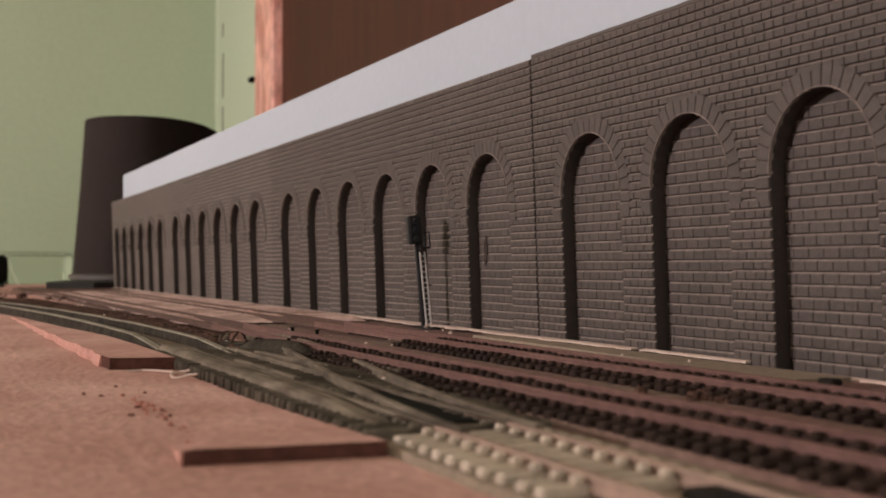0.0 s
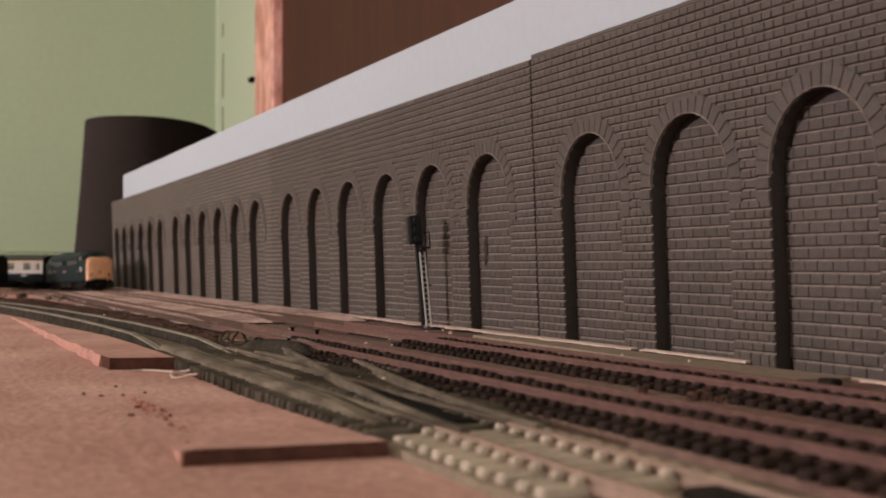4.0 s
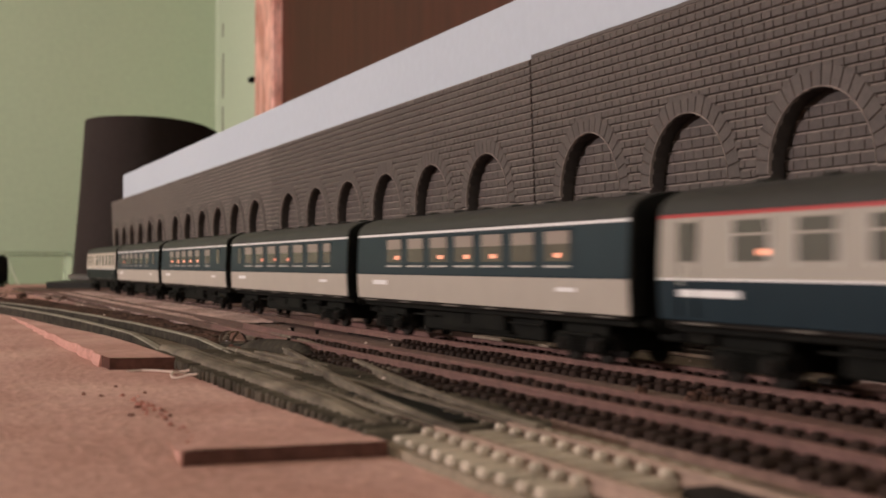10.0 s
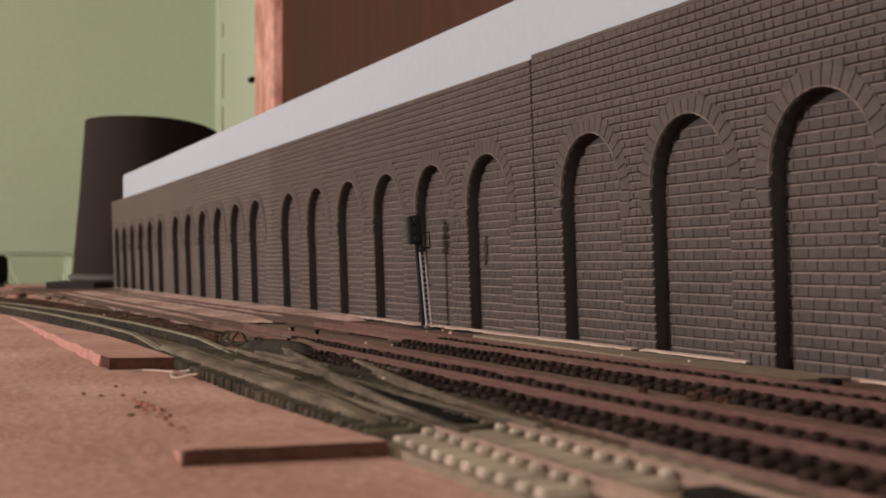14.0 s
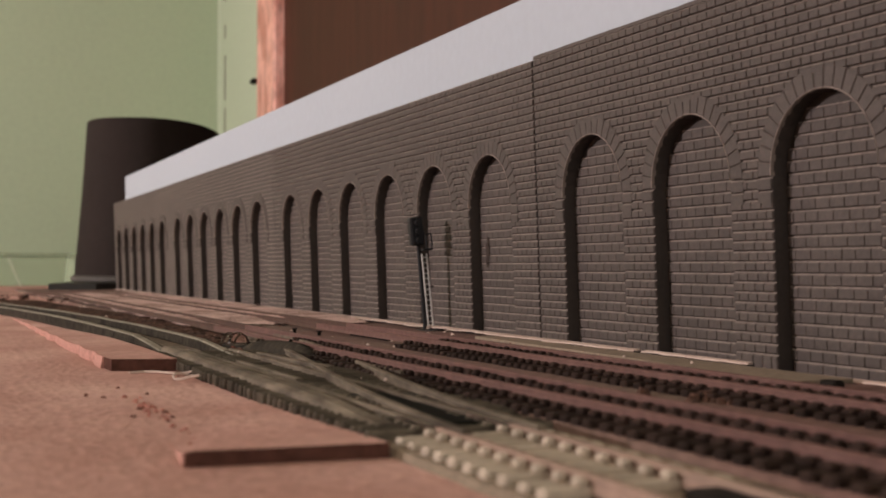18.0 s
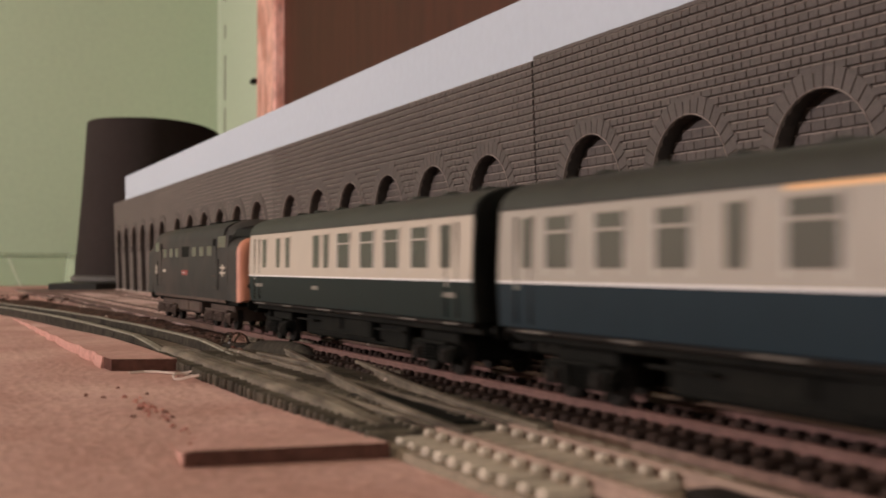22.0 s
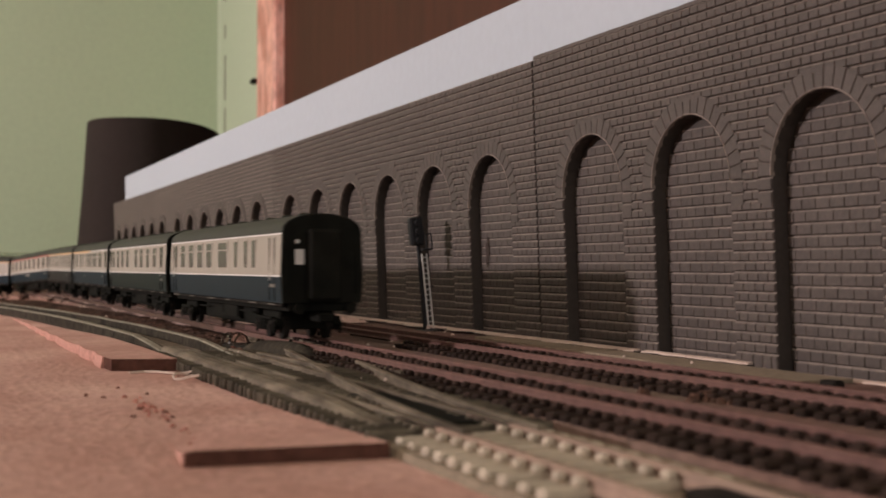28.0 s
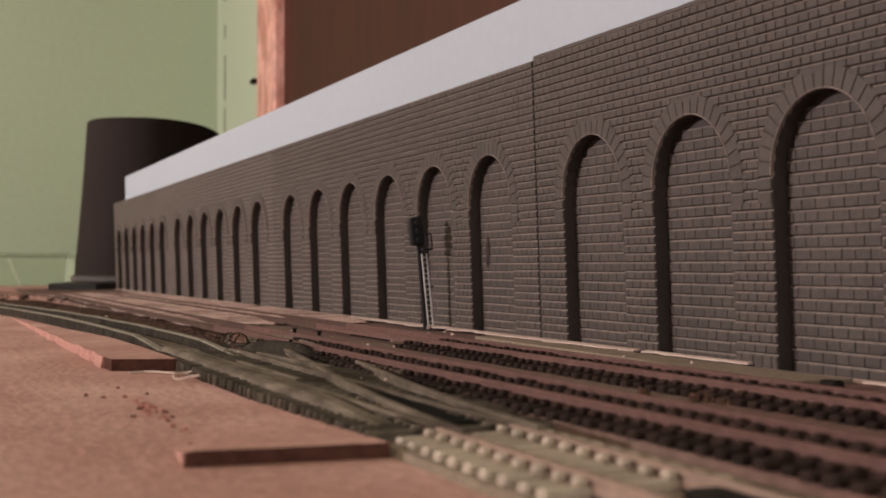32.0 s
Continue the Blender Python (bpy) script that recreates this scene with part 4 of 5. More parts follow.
def coach(label, windows, stripe, pullman=False, lamps=(), roof=ROOF, stripe_span=None, plates=((52, 15),), doors=(58.5, -58.5), glazing=None, tail=False, sill=14.95, head=20.95, paint=None, bars=True, low=None, lamp_glow=GLOW, dark_tops=False, letters=None, eaves=None):
    """windows: (centre, width) along the sides; plates: (centre, length) of the white lettering bars on the lower side."""
    t = thing("railway_coach", label, "coach", "coaches of the trains")
    l = BODY_L
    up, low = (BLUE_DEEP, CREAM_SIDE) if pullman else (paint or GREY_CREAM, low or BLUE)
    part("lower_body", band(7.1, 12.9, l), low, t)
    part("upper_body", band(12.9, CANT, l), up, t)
    part("roof", roof_shape(CANT, CROWN, l), roof, t, smooth=True)
    for side in (-1, 1):
        part("waist_line", side_box(Shape(), side, -l / 2, l / 2, 12.8, 13.1, 0.05), WHITE_LINE if not pullman else BLUE, t)
        part("gutter", side_box(Shape(), side, -l / 2, l / 2, CANT - 0.15, CANT + 0.2, 0.18), roof, t)
        if stripe:
            a, b = stripe_span or (-l / 2, l / 2)
            part("cantrail_stripe", side_box(Shape(), side, a, b, CANT - 0.7, CANT - 0.15, 0.06), stripe, t)
        if eaves:
            part("eaves_line", side_box(Shape(), side, *eaves, CANT - 0.5, CANT - 0.15, 0.06), WHITE_LINE, t, "thin white eaves line")
        for y0, w in windows:
            rim = part("window_frame", side_box(Shape(), side, y0 - w / 2 - 0.35, y0 + w / 2 + 0.35, sill - 0.35, head + 0.35, 0.04, 0.3, 0.12), up if not pullman else BLUE, t)
            part("window_pane", side_box(Shape(), side, y0 - w / 2, y0 + w / 2, sill, head, 0.09, 0.3, 0.12), glazing or WINDOW_DARK, rim)
            if w > 6:
                if bars:
                    part("window_bar", side_box(Shape(), side, y0 - w / 2 + 0.2, y0 + w / 2 - 0.2, head - 2.15, head - 1.85, 0.28, 0.3), CREAM_SIDE, rim)
                if dark_tops:
                    part("vent_light", side_box(Shape(), side, y0 - w / 2 + 0.1, y0 + w / 2 - 0.1, head - 1.85, head - 0.05, 0.13, 0.3), WINDOW_DARK, rim)
                for e in (-1, 1) if not pullman else ():
                    part("pane_trim", side_box(Shape(), side, y0 + e * (w / 2 + 0.1) - 0.2, y0 + e * (w / 2 + 0.1) + 0.2, sill + 0.1, head - 0.1, 0.14, 0.2), PANE_TRIM, rim)
                if pullman:
                    part("window_sill", side_box(Shape(), side, y0 - w / 2, y0 + w / 2, sill - 0.35, sill, 0.15, 0.2), PANE_TRIM, rim)
                    part("vent_light", side_box(Shape(), side, y0 - w / 2 + 0.2, y0 + w / 2 - 0.2, head - 2.3, head - 0.05, 0.2, 0.25), VENT_PINK, rim)
        for y0 in doors:
            for e in (-2.2, 2.2):
                part("door_line", side_box(Shape(), side, y0 + e - 0.1, y0 + e + 0.1, 7.6, 21.4, 0.05, 0.2), GREY_DIRT, t)
            part("door_handle", side_box(Shape(), side, y0 + 1.4, y0 + 1.8, 12.0, 13.6, 0.2, 0.2), STEEL, t)
        for y0, w in plates:
            part("lettering_bar", side_box(Shape(), side, y0 - w / 2, y0 + w / 2, 10.45, 11.5 if w > 9 else 11.2, 0.07, 0.2), letters or WHITE_LINE, t)
        part("solebar", Shape().box(*((8.0, 8.75) if side > 0 else (-8.75, -8.0)), -l / 2 + 1.5, l / 2 - 1.5, 6.3, 6.95, 0.15), GREY_DIRT, t)
        for y0, w in ((-58, 6), (-40, 7), (-14, 5), (6, 9), (33, 6), (56, 8)):
            part("step_board", Shape().box(*((8.4, 9.3) if side > 0 else (-9.3, -8.4)), y0 - w / 2, y0 + w / 2, 6.5, 6.8, 0.1), DUSTY_STEP, t, "dusty step board")
    for y0 in lamps:
        part("table_lamp", side_box(Shape(), -1, y0 - 1.0, y0 + 1.0, 16.3, 17.1, 0.2, 0.25, 0.1), lamp_glow, t, "glowing orange table lamp")
    part("underframe", Shape().box(-7.4, 7.4, -l / 2 + 1, l / 2 - 1, 5.2, 7.15, 0.2), BLACK, t)
    part("keel_box", Shape().box(-5.5, 5.5, -30, 30, 0.9, 5.3, 0.4), BLACK, t)
    part("battery_box", Shape().box(-7.2, -2.5, -16, -1, 2.0, 5.7, 0.4), BLACK, t)
    part("battery_box", Shape().box(2.5, 7.2, -16, -1, 2.0, 5.7, 0.4), BLACK, t)
    part("dynamo", Shape().cyl((0, 10, 4.2), (0, 18, 4.2), 1.9), BLACK, t)
    part("vacuum_cylinder", Shape().cyl((-4.5, 6, 3), (-4.5, 6, 5.8), 1.7).cyl((4.5, 22, 3), (4.5, 22, 5.8), 1.7), BLACK, t)
    for x in (-6.8, 6.8):
        part("truss_rod", Shape().box(x - 0.2, x + 0.2, -32, -18, 3.9, 4.3).box(x - 0.2, x + 0.2, 20, 32, 3.9, 4.3).box(x - 0.2, x + 0.2, -18, 20, 2.0, 2.4), BLACK, t)
    for y in (-47, 47):
        bogie(t, y)
    for y in (-52, -37, -22, -7, 8, 23, 38, 53):
        part("roof_vent", Shape().box(-1.4, 1.4, y - 1.2, y + 1.2, CROWN - 0.15, CROWN + 0.55, 0.3), roof, t)
    for sgn in (-1, 1):
        y = sgn * l / 2
        prof = end_profile(7.1)
        part("end_panel", Shape().loft([[(px, y, z) for px, z in prof], [(px * 0.985, y + sgn * 0.6, z - (0.25 if z > 20 else 0)) for px, z in prof]]), BLACK, t)
        part("gangway", Shape().box(-3.8, 3.8, *sorted((y + sgn * 0.6, y + sgn * 3.4)), 7.5, 23.2, 0.7), BLACK, t)
        for x in (-5.8, 5.8):
            part("buffer", Shape().cyl((x, y, 5.9), (x, y + sgn * 2.4, 5.9), 0.5).cyl((x, y + sgn * 2.4, 5.9), (x, y + sgn * 2.9, 5.9), 1.2), BLACK, t)
        part("coupling", Shape().box(-1.8, 1.8, *sorted((y - sgn * 3, y + sgn * 4)), 3.0, 5.0, 0.3), BLACK, t)
        for x in (-7.6, 7.6):
            part("handrail", Shape().cyl((x, y + sgn * 0.9, 9), (x, y + sgn * 0.9, 19), 0.16, n=6), BLACK, t)
    if tail:
        y = -l / 2 - 0.8
        part("end_window", Shape().box(-6.3, -4.2, y - 0.15, y + 0.2, 15.4, 18.8, 0.3), PAPER_LIT, t, "pale end window")
        part("tail_lamp", Shape().box(-6.4, -5.4, y - 0.8, y + 0.2, 19.9, 20.9, 0.2), STEEL, t)
    return t


def diesel(label, body, end, roof, soil, panes=WINDOW_PALE, plate=RED_PLATE, lining=WHITE_LINE):
    t = thing("diesel_locomotive", label, "locomotive", "locomotives")
    half, crown = 57.0, 27.4
    part("body", band(6.4, 23.0, 2 * half, n=6), body, t)
    h = body_x(23.0)
    prof = [(-h * math.cos(math.pi * i / 14), 23.0 + (crown - 23.0) * math.sin(math.pi * i / 14) ** 0.75) for i in range(15)]
    part("roof", Shape().loft([[(x, y, z) for x, z in prof] for y in (-half + 6, half - 6)]), roof, t, smooth=True)
    for y, w in ((-33, 10), (-14, 12), (14, 12), (33, 10)):
        part("roof_grille", Shape().box(-3.6, 3.6, y - w / 2, y + w / 2, crown - 0.5, crown + 0.25, 0.2), BLACK, t)
    for sgn in (-1, 1):
        def ring(u, w, top, low):
            y, c = sgn * (half + u), 3.6
            arc = [(math.pi / 2 * i / 5) for i in range(6)]
            left = [(-w + (1 - math.cos(a)) * c, y, top - c + c * math.sin(a)) for a in arc]
            right = [(w - (1 - math.cos(a)) * c, y, top - c + c * math.sin(a)) for a in reversed(arc)]
            return [(-w, y, low)] + left + right + [(w, y, low)]
        part("nose_cowl", Shape().loft([ring(-0.2, 9.2, 22.6, 6.4), ring(9.2, 9.0, 22.2, 6.2)]), body, t, smooth=True)
        nose = part("painted_nose", Shape().loft([ring(9.2, 9.02, 22.22, 6.1), ring(9.7, 8.9, 22.1, 6.1), ring(10.8, 8.2, 21.4, 6.3), ring(11.4, 7.0, 20.2, 6.8)]), end, t, smooth=True)
        y = sgn * (half + 11.4)
        part("headcode_panel", Shape().box(-2.6, 2.6, *sorted((y - sgn * 0.3, y + sgn * 0.2)), 16.8, 19.0, 0.2), end, nose)
        for x in (-6.0, 6.0):
            part("marker_light", Shape().cyl((x, y - sgn * 0.9, 10.2), (x, y + sgn * 0.1, 10.2), 0.75, n=10), BLACK, nose)
            part("buffer", Shape().cyl((x, y - sgn * 1.5, 5.6), (x, y + sgn * 2.0, 5.6), 0.6).cyl((x, y + sgn * 2.0, 5.6), (x, y + sgn * 2.5, 5.6), 1.4), BLACK, t)
        for x, z in ((-3.6, 15.2), (3.6, 15.2), (-4.6, 12.4), (4.4, 12.2)):
            part("nose_handrail", Shape().box(x - 1.0, x + 1.0, *sorted((y - sgn * 0.2, y + sgn * 0.5)), z, z + 0.4, 0.12), end, nose)
        part("door_lug", Shape().box(-1.6, -0.9, *sorted((y - sgn * 0.2, y + sgn * 0.6)), 14.4, 16.6, 0.2), end, nose)
        part("tail_lamp", Shape().cyl((6.2, y - sgn * 0.8, 8.2), (6.2, y + sgn * 0.2, 8.2), 0.8, n=10), RED_PLATE, nose, "red tail lamp")
        part("lamp_iron", Shape().box(-0.3, 0.3, *sorted((y, y + sgn * 0.5)), 11.2, 13.0), BLACK, nose)
        part("buffer_beam", Shape().box(-4.6, 4.6, *sorted((y - sgn * 4, y + sgn * 0.3)), 3.8, 7.6, 0.4), BLACK, t)
        part("coupling", Shape().box(-1.8, 1.8, *sorted((y - sgn * 3, y + sgn * 2.6)), 2.6, 4.6, 0.3), BLACK, t)
        y0, y1 = sgn * (half - 6), sgn * (half + 0.8)
        cabp = lambda y, k, tz: [(-8.9, y, 21.6), (-8.3 * k, y, 23.6)] + [(-8.3 * k * math.cos(math.pi * i / 8), y, 23.6 + (tz - 23.6) * math.sin(math.pi * i / 8)) for i in range(1, 8)] + [(8.3 * k, y, 23.6), (8.9, y, 21.6)]
        part("cab_roof", Shape().loft([cabp(y0, 1.0, crown), cabp(y0 + sgn * 3.0, 0.98, crown - 0.1), cabp(y1, 0.9, 25.6)]), roof, t, smooth=True)
        for x in (-4.3, 4.3):
            part("windscreen", Shape().add([(x - 3.2, y1 + sgn * 0.05, 22.7), (x + 3.2, y1 + sgn * 0.05, 22.7), (x + 2.8, y1 - sgn * 0.25, 24.6), (x - 2.8, y1 - sgn * 0.25, 24.6),
                                            (x - 3.2, y1 + sgn * 0.35, 22.7), (x + 3.2, y1 + sgn * 0.35, 22.7), (x + 2.8, y1 + sgn * 0.05, 24.6), (x - 2.8, y1 + sgn * 0.05, 24.6)],
                                           [(0, 1, 2, 3), (4, 5, 6, 7), (0, 1, 5, 4), (1, 2, 6, 5), (2, 3, 7, 6), (3, 0, 4, 7)]), WINDOW_DARK, t)
        part("handrail", Shape().cyl((-9.4, sgn * (half - 10.5), 9), (-9.4, sgn * (half - 10.5), 17), 0.13, n=6), GREY_DIRT, t)
    for side in (-1, 1):
        sb = lambda name, a, b, z0, z1, mat, out=0.06, lab="": part(name, side_box(Shape(), side, min(a, b), max(a, b), z0, z1, out, 0.3, 0.1), mat, t, lab)
        for a, b in ((37, 31), (26, 20.5), (16, 10.5), (-10.2, -16), (-20.5, -26.4), (-31, -37.2)):
            win = sb("engine_room_window", a, b, 17.8, 20.6, panes)
            part("window_frame", side_box(side_box(Shape(), side, b - 0.3, a + 0.3, 17.5, 17.8, 0.1), side, b - 0.3, a + 0.3, 20.6, 20.9, 0.1), body, win)
        sb("grille", 5.4, -5.6, 17.2, 21.0, BLACK)
        sb("nameplate", 4.2, -4.6, 12.5, 14.0, plate, 0.12, "red nameplate")
        sb("crest", 3.0, -3.4, 13.1, 13.4, WHITE_LINE, 0.16)
        for a, b in ((-48.2, -54.6), (45.8, 51.2)):
            for z in (13.15, 14.45):
                sb("white_emblem_bar", a, b, z, z + 0.5, lining, 0.07)
            for z0, z1, e in ((14.95, 15.6, 1), (13.6, 14.5, -1), (12.5, 13.15, 1)):
                c = (a + b) / 2
                slant = Shape()
                x0, x1 = body_x(14) - 0.2, body_x(14) + 0.08
                q = [(c - 0.9 * e - 0.55, z0), (c - 0.9 * e + 0.75, z0), (c + 0.9 * e + 0.55, z1), (c + 0.9 * e - 0.75, z1)]
                slant.loft([[(side * x0, u, w) for u, w in q], [(side * x1, u, w) for u, w in q]])
                part("white_emblem_arrow", slant, lining, t)
        sb("number_bar", 36.5, 31.5, 13.3, 14.2, lining, 0.05)
        for a, b in ((-39.5, -43.8), (39.5, 43.8)):
            sb("cab_door", a, b, 9.0, 20.6, body, 0.05)
            sb("door_recess", a - math.copysign(0.2, a), (a + b) / 2, 11.0, 22.4, BLACK, 0.09)
            for z in (9.4, 12.4):
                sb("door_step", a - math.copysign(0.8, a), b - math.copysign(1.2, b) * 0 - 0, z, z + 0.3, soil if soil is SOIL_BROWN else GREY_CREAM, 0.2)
        for a, b in ((-45.0, -54.0), (45.0, 52.0)):
            sb("cab_side_window", a, b, 19.9, 22.9, panes, 0.12)
        sb("valance", -half + 4, half - 4, 5.6, 6.5, soil, 0.02)
    part("frame", Shape().box(-8.0, 8.0, -half - 6, half + 6, 5.0, 6.4, 0.3), BLACK, t)
    for a, b in ((-16.5, -0.6), (0.6, 16.5)):
        part("fuel_tank", Shape().box(-8.1, 8.1, a, b, 1.7, 5.4, 0.6), soil, t)
    for y in (-38, 38):
        bogie(t, y, 31, 3, soil)
    return t


def rows_for(pivot_run, key, offset, times):
    rows = []
    for tm in times:
        s = pivot_run(tm) + offset
        xa, ya, _ = on_track(key, s - 46)
        xb, yb, _ = on_track(key, s + 46)
        a = math.degrees(math.atan2(-(xb - xa), yb - ya))
        za, zb = -fall(s - 46), -fall(s + 46)
        lean = math.degrees(math.atan2(zb - za, math.hypot(xb - xa, yb - ya)))
        rows.append((tm, M((xa + xb) / 2, (ya + yb) / 2, (za + zb) / 2, a) @ pose(0, 0, 0, lean)))
    return rows


W_FIRST = [(59.5, 4.5), (43.6, 9.2), (25.7, 9.2), (7.1, 9.2), (-11.6, 9.2), (-29.9, 9.2), (-48.8, 9.2), (-61, 3.8)]
W_BUFFET = [(58.5, 4), (43.6, 7.8), (30.1, 7.8), (16.7, 7.6), (3.1, 7), (-10.2, 7.2), (-24, 7.8), (-38.3, 8.2), (-51.3, 3.7), (-61, 3.5)]
W_LAMPS = [(39.5 - 13.6 * i, 9.6) for i in range(7)]
W_PINK = [(53.5, 4.0), (40.3, 9.8), (25.3, 9.6), (10.2, 9.6), (-4.8, 9.8), (-20.0, 10.0), (-35.2, 10.0), (-48.5, 6.5)]
W_FIVE = [(40.4, 9.0), (26.5, 9.2), (12.8, 9.0), (-0.9, 9.0), (-15.2, 9.0), (-34.4, 8.8), (-53.0, 5.2)]
W_DARK = [(57.5, 4.8), (44, 9.2), (30, 9.2), (15.5, 9.4), (-0.6, 9.4), (-16, 9.4), (-34, 9.4), (-51.6, 5.4)]
W_BRAKE = [(54.8, 4.2), (45.4, 4.4), (34.2, 4.0), (14.6, 8.4), (0.4, 7.8), (-14, 7.6), (-29, 7.8), (-44, 8.2), (-56.4, 4.6)]
W_OPEN = [(56, 4), (44.5, 7.2), (29.8, 7.2), (15.2, 7.2), (0.4, 7.2), (-14.4, 7.2), (-28.8, 7.2), (-43.2, 7.4), (-54.8, 4.4)]
W_COMP = [(57.5, 4), (45.5, 7.2), (30, 7.2), (20, 3.4), (9.2, 3.2), (-0.6, 7), (-9.6, 5.6), (-20.2, 6.4), (-27.4, 6.6), (-43.6, 12.0), (-61.6, 3.6)]
W_LAST = [(61.2, 3.2), (53, 6.6), (41, 6.8), (29, 6.8), (16, 7), (-4.8, 7), (-17, 7), (-30.8, 7), (-44.5, 7), (-57.8, 4)]
W_FULL = [(57.2, 4)] + [(45.2 - 15.0 * i, 7.6) for i in range(7)] + [(-56.6, 4)]
W_DENSE = [(57.4, 3), (48.8, 6.8), (36.2, 6.8), (23.2, 6.8), (12.3, 3.4), (0.8, 7.6), (-13.6, 7.6), (-28, 7.6), (-43.6, 7.6), (-55.2, 4)]
W_BRAKE_FRONT = [(51.6, 3.4), (39.8, 3.2), (32, 3.3), (10.8, 4.5), (4.2, 3.4), (-6.8, 7.2), (-20.1, 7.2), (-32.6, 7.2), (-45.6, 7.2), (-56.2, 4.2)]
W_BRAKE_TAIL = [(57, 4.2), (45.6, 7.2), (33.2, 7.2), (20.8, 7.2), (8.4, 7.2), (-8.2, 11.0), (-23, 3.6), (-33.5, 3.4), (-41.5, 3.6)]

A_ORDER = [coach("blue and grey first class coach with a yellow stripe", W_FIRST, YELLOW_LINE, plates=((51.6, 18), (-45.2, 6.6)), glazing=WINDOW_MID, sill=14.5, head=21.1),
           coach("blue and grey buffet coach with a red stripe", W_BUFFET, RED_LINE, plates=((53.4, 15), (-45, 7)), glazing=WINDOW_MID, lamps=(40.6,), lamp_glow=GLOW, sill=14.5, head=21.1)]
for windows, lamps, text, glow in ((W_LAMPS, (37.4, 10.9, -2.9, -15.8, -42.5), "blue coach with pale grey lower side and glowing table lamps", GLOW),
                                   (W_PINK, (21.4, 5.6, -9.6), "blue coach with pale grey lower side and pinkish curtains", GLOW_DIM),
                                   (W_FIVE, (38.7, 25, 11.7, -2, -16), "blue coach with pale grey lower side and five glowing lamps", GLOW),
                                   (W_DARK, (39.5,), "blue coach with pale grey lower side and one glowing lamp", GLOW_DIM)):
    A_ORDER.append(coach(text, windows, WHITE_LINE, True, lamps=lamps, plates=((49.2, 10), (-45.2, 7)), glazing=WINDOW_OLIVE, bars=False, lamp_glow=glow, doors=()))
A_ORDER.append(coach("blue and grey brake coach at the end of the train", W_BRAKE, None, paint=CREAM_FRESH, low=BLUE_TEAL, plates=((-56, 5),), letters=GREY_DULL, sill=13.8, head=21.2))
A_LOCO = diesel("dark blue diesel locomotive with warning yellow nose ends", BLUE_LOCO, YELLOW_END, BLUE_LOCO, GREY_DIRT, WINDOW_MID)
B_LOOK = dict(roof=ROOF_OLIVE, sill=13.8, head=21.2, glazing=WINDOW_MID, dark_tops=True, letters=WINDOW_PALE)
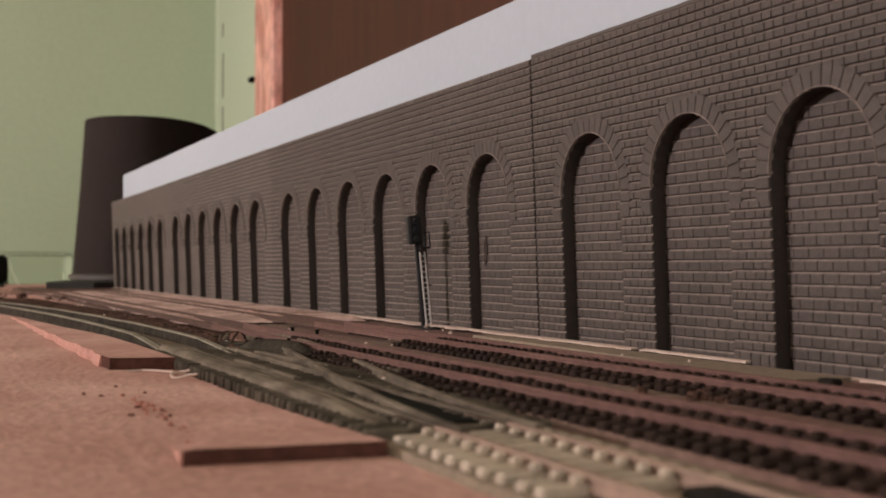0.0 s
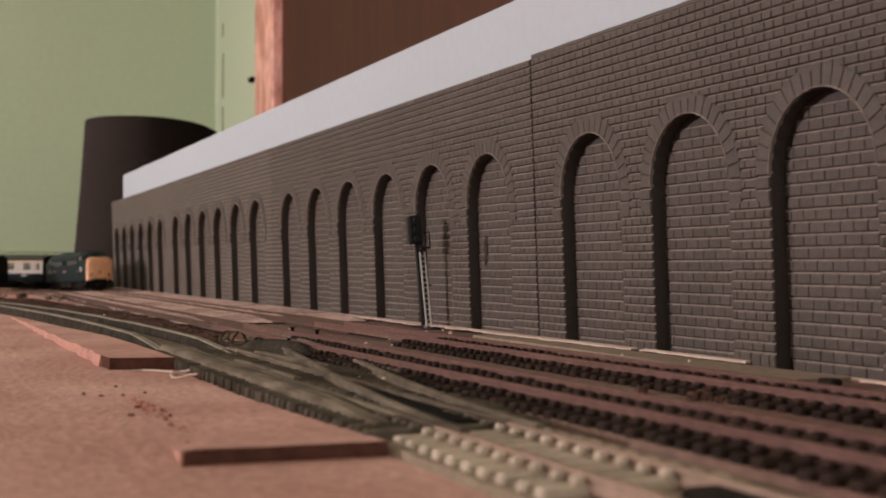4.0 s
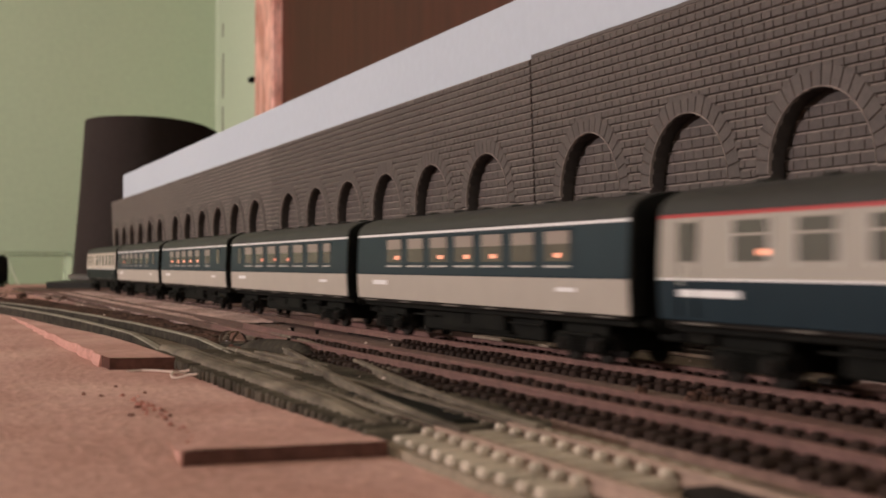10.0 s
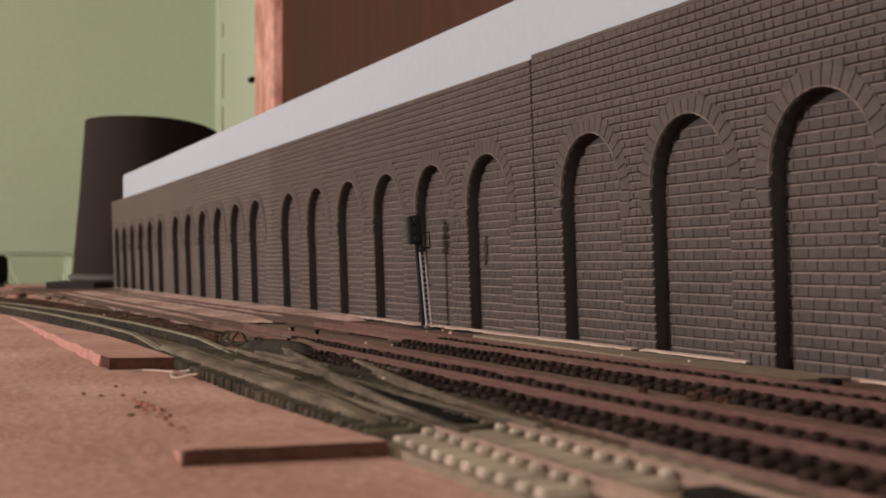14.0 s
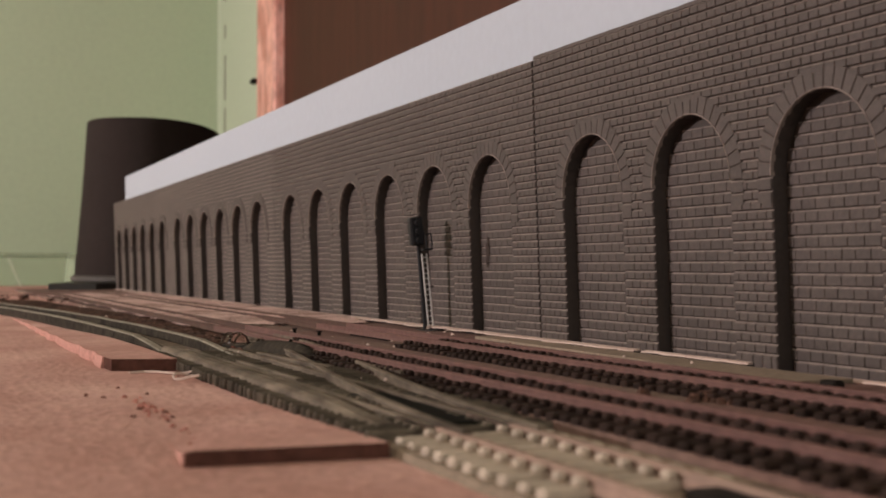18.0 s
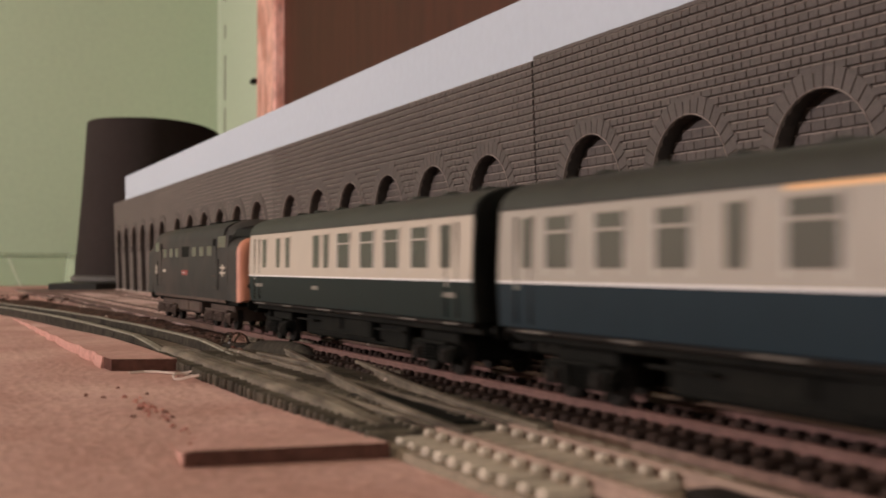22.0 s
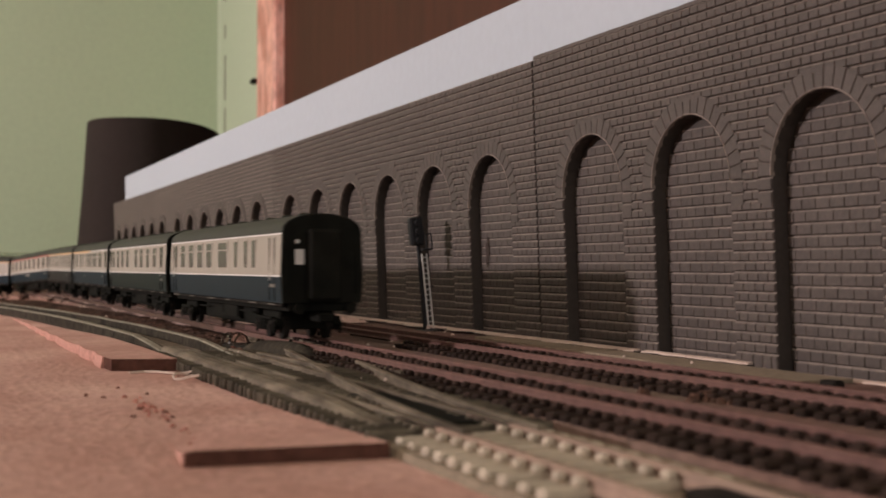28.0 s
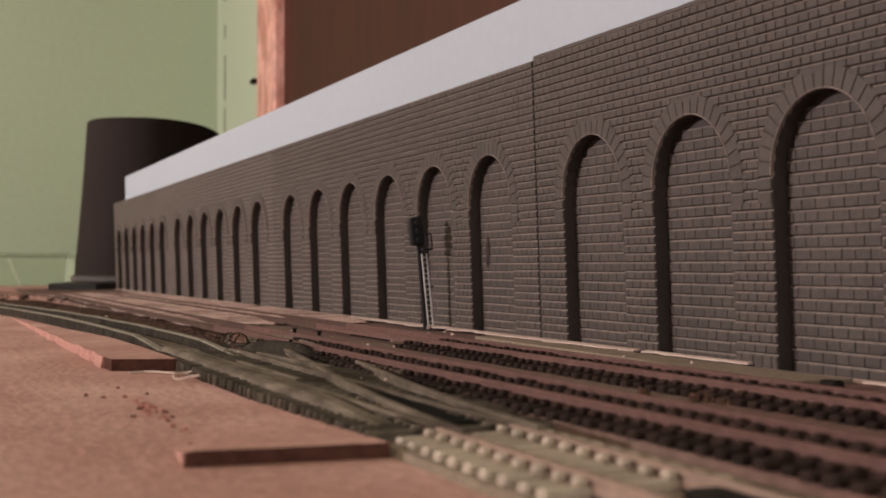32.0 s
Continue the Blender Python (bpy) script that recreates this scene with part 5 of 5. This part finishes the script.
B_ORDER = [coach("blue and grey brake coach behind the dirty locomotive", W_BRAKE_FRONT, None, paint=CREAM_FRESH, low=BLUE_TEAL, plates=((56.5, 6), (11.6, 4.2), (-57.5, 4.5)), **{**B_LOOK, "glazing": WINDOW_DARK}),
           coach("blue and grey coach with a half-length yellow stripe", W_DENSE, YELLOW_LINE, stripe_span=(-66, 5), plates=((-45, 6),), **B_LOOK),
           coach("blue and grey buffet coach with a full red stripe", W_OPEN, RED_LINE, plates=((5.6, 12), (-47, 5)), **{**B_LOOK, "letters": GREY_CREAM}),
           coach("blue and grey coach with a full yellow stripe", W_FULL, YELLOW_LINE, low=BLUE_GREY, plates=((-45, 6),), **B_LOOK),
           coach("blue and grey coach with yellow stripe over its front half", W_COMP, YELLOW_LINE, stripe_span=(-6, 66), plates=((14, 5), (-52, 5)), doors=(58.5, -61.6), eaves=(-66, -6.1), **B_LOOK),
           coach("dark teal-blue and cream open coach with a white eaves line", W_LAST, None, low=BLUE_TEAL, plates=((-58, 5),), doors=(61.2, -57.8), eaves=(-66, 66), **B_LOOK),
           coach("blue and grey brake coach with a black end", W_BRAKE_TAIL, None, plates=((-59, 5),), tail=True, eaves=(-66, 66), **B_LOOK)]
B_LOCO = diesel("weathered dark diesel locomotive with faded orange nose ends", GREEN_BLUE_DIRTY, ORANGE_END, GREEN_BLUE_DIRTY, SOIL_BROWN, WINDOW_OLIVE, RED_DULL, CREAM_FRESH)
WAITING = coach("blue and grey coach with a black end, waiting on the curve", W_OPEN, None, roof=ROOF_OLIVE)

PITCH_L = 141.0


def run_a(t):
    """Run of the gap behind the first train's locomotive; it heads towards the near end."""
    return max(459.5 - 191.5 * (t - 7.0), -1100.0)


B_KNOTS = ((0.0, -109.0), (19.0, -109.0), (19.3, -103.0), (20.0, 0.2), (21.0, 150.5), (22.0, 300.5), (23.0, 456.0), (24.0, 611.5), (25.0, 768.0), (25.5, 849.0), (28.0, 1250.0), (30.0, 1595.0), (31.0, 1783.0), (31.5, 1888.0), (32.0, 1997.0))


def run_b(t):
    for (t0, s0), (t1, s1) in zip(B_KNOTS, B_KNOTS[1:]):
        if t <= t1:
            return s0 + (s1 - s0) * (t - t0) / (t1 - t0)
    return B_KNOTS[-1][1]


def run_w(t):
    """Run of the black end of the coach that waits on the far curve and then draws away."""
    return WAIT_AT + min(max(t - 14.7, 0.0) * 180.0, 1750.0)


WAIT_AT = 994.0


def motions():
    ta = [0.0] + [i * 0.5 for i in range(1, 34)] + [32.0]
    walk(A_LOCO, rows_for(run_a, "A", -PITCH_L / 2 - 1, ta))
    for i, c in enumerate(A_ORDER):
        walk(c, rows_for(run_a, "A", PITCH_L * (i + 0.5), ta))
    tb = [0.0, 18.0, 19.0, 19.3, 19.65] + [20.0 + i * 0.5 for i in range(25)]
    walk(B_LOCO, rows_for(run_b, "B", PITCH_L / 2 + 5.5, tb))
    for i, c in enumerate(B_ORDER):
        walk(c, rows_for(run_b, "B", -PITCH_L * (i + 0.5), tb))
    tw = [0.0, 14.5] + [15.0 + i * 0.5 for i in range(21)] + [32.0]
    walk(WAITING, rows_for(run_w, "B", BODY_L / 2, tw))


motions()
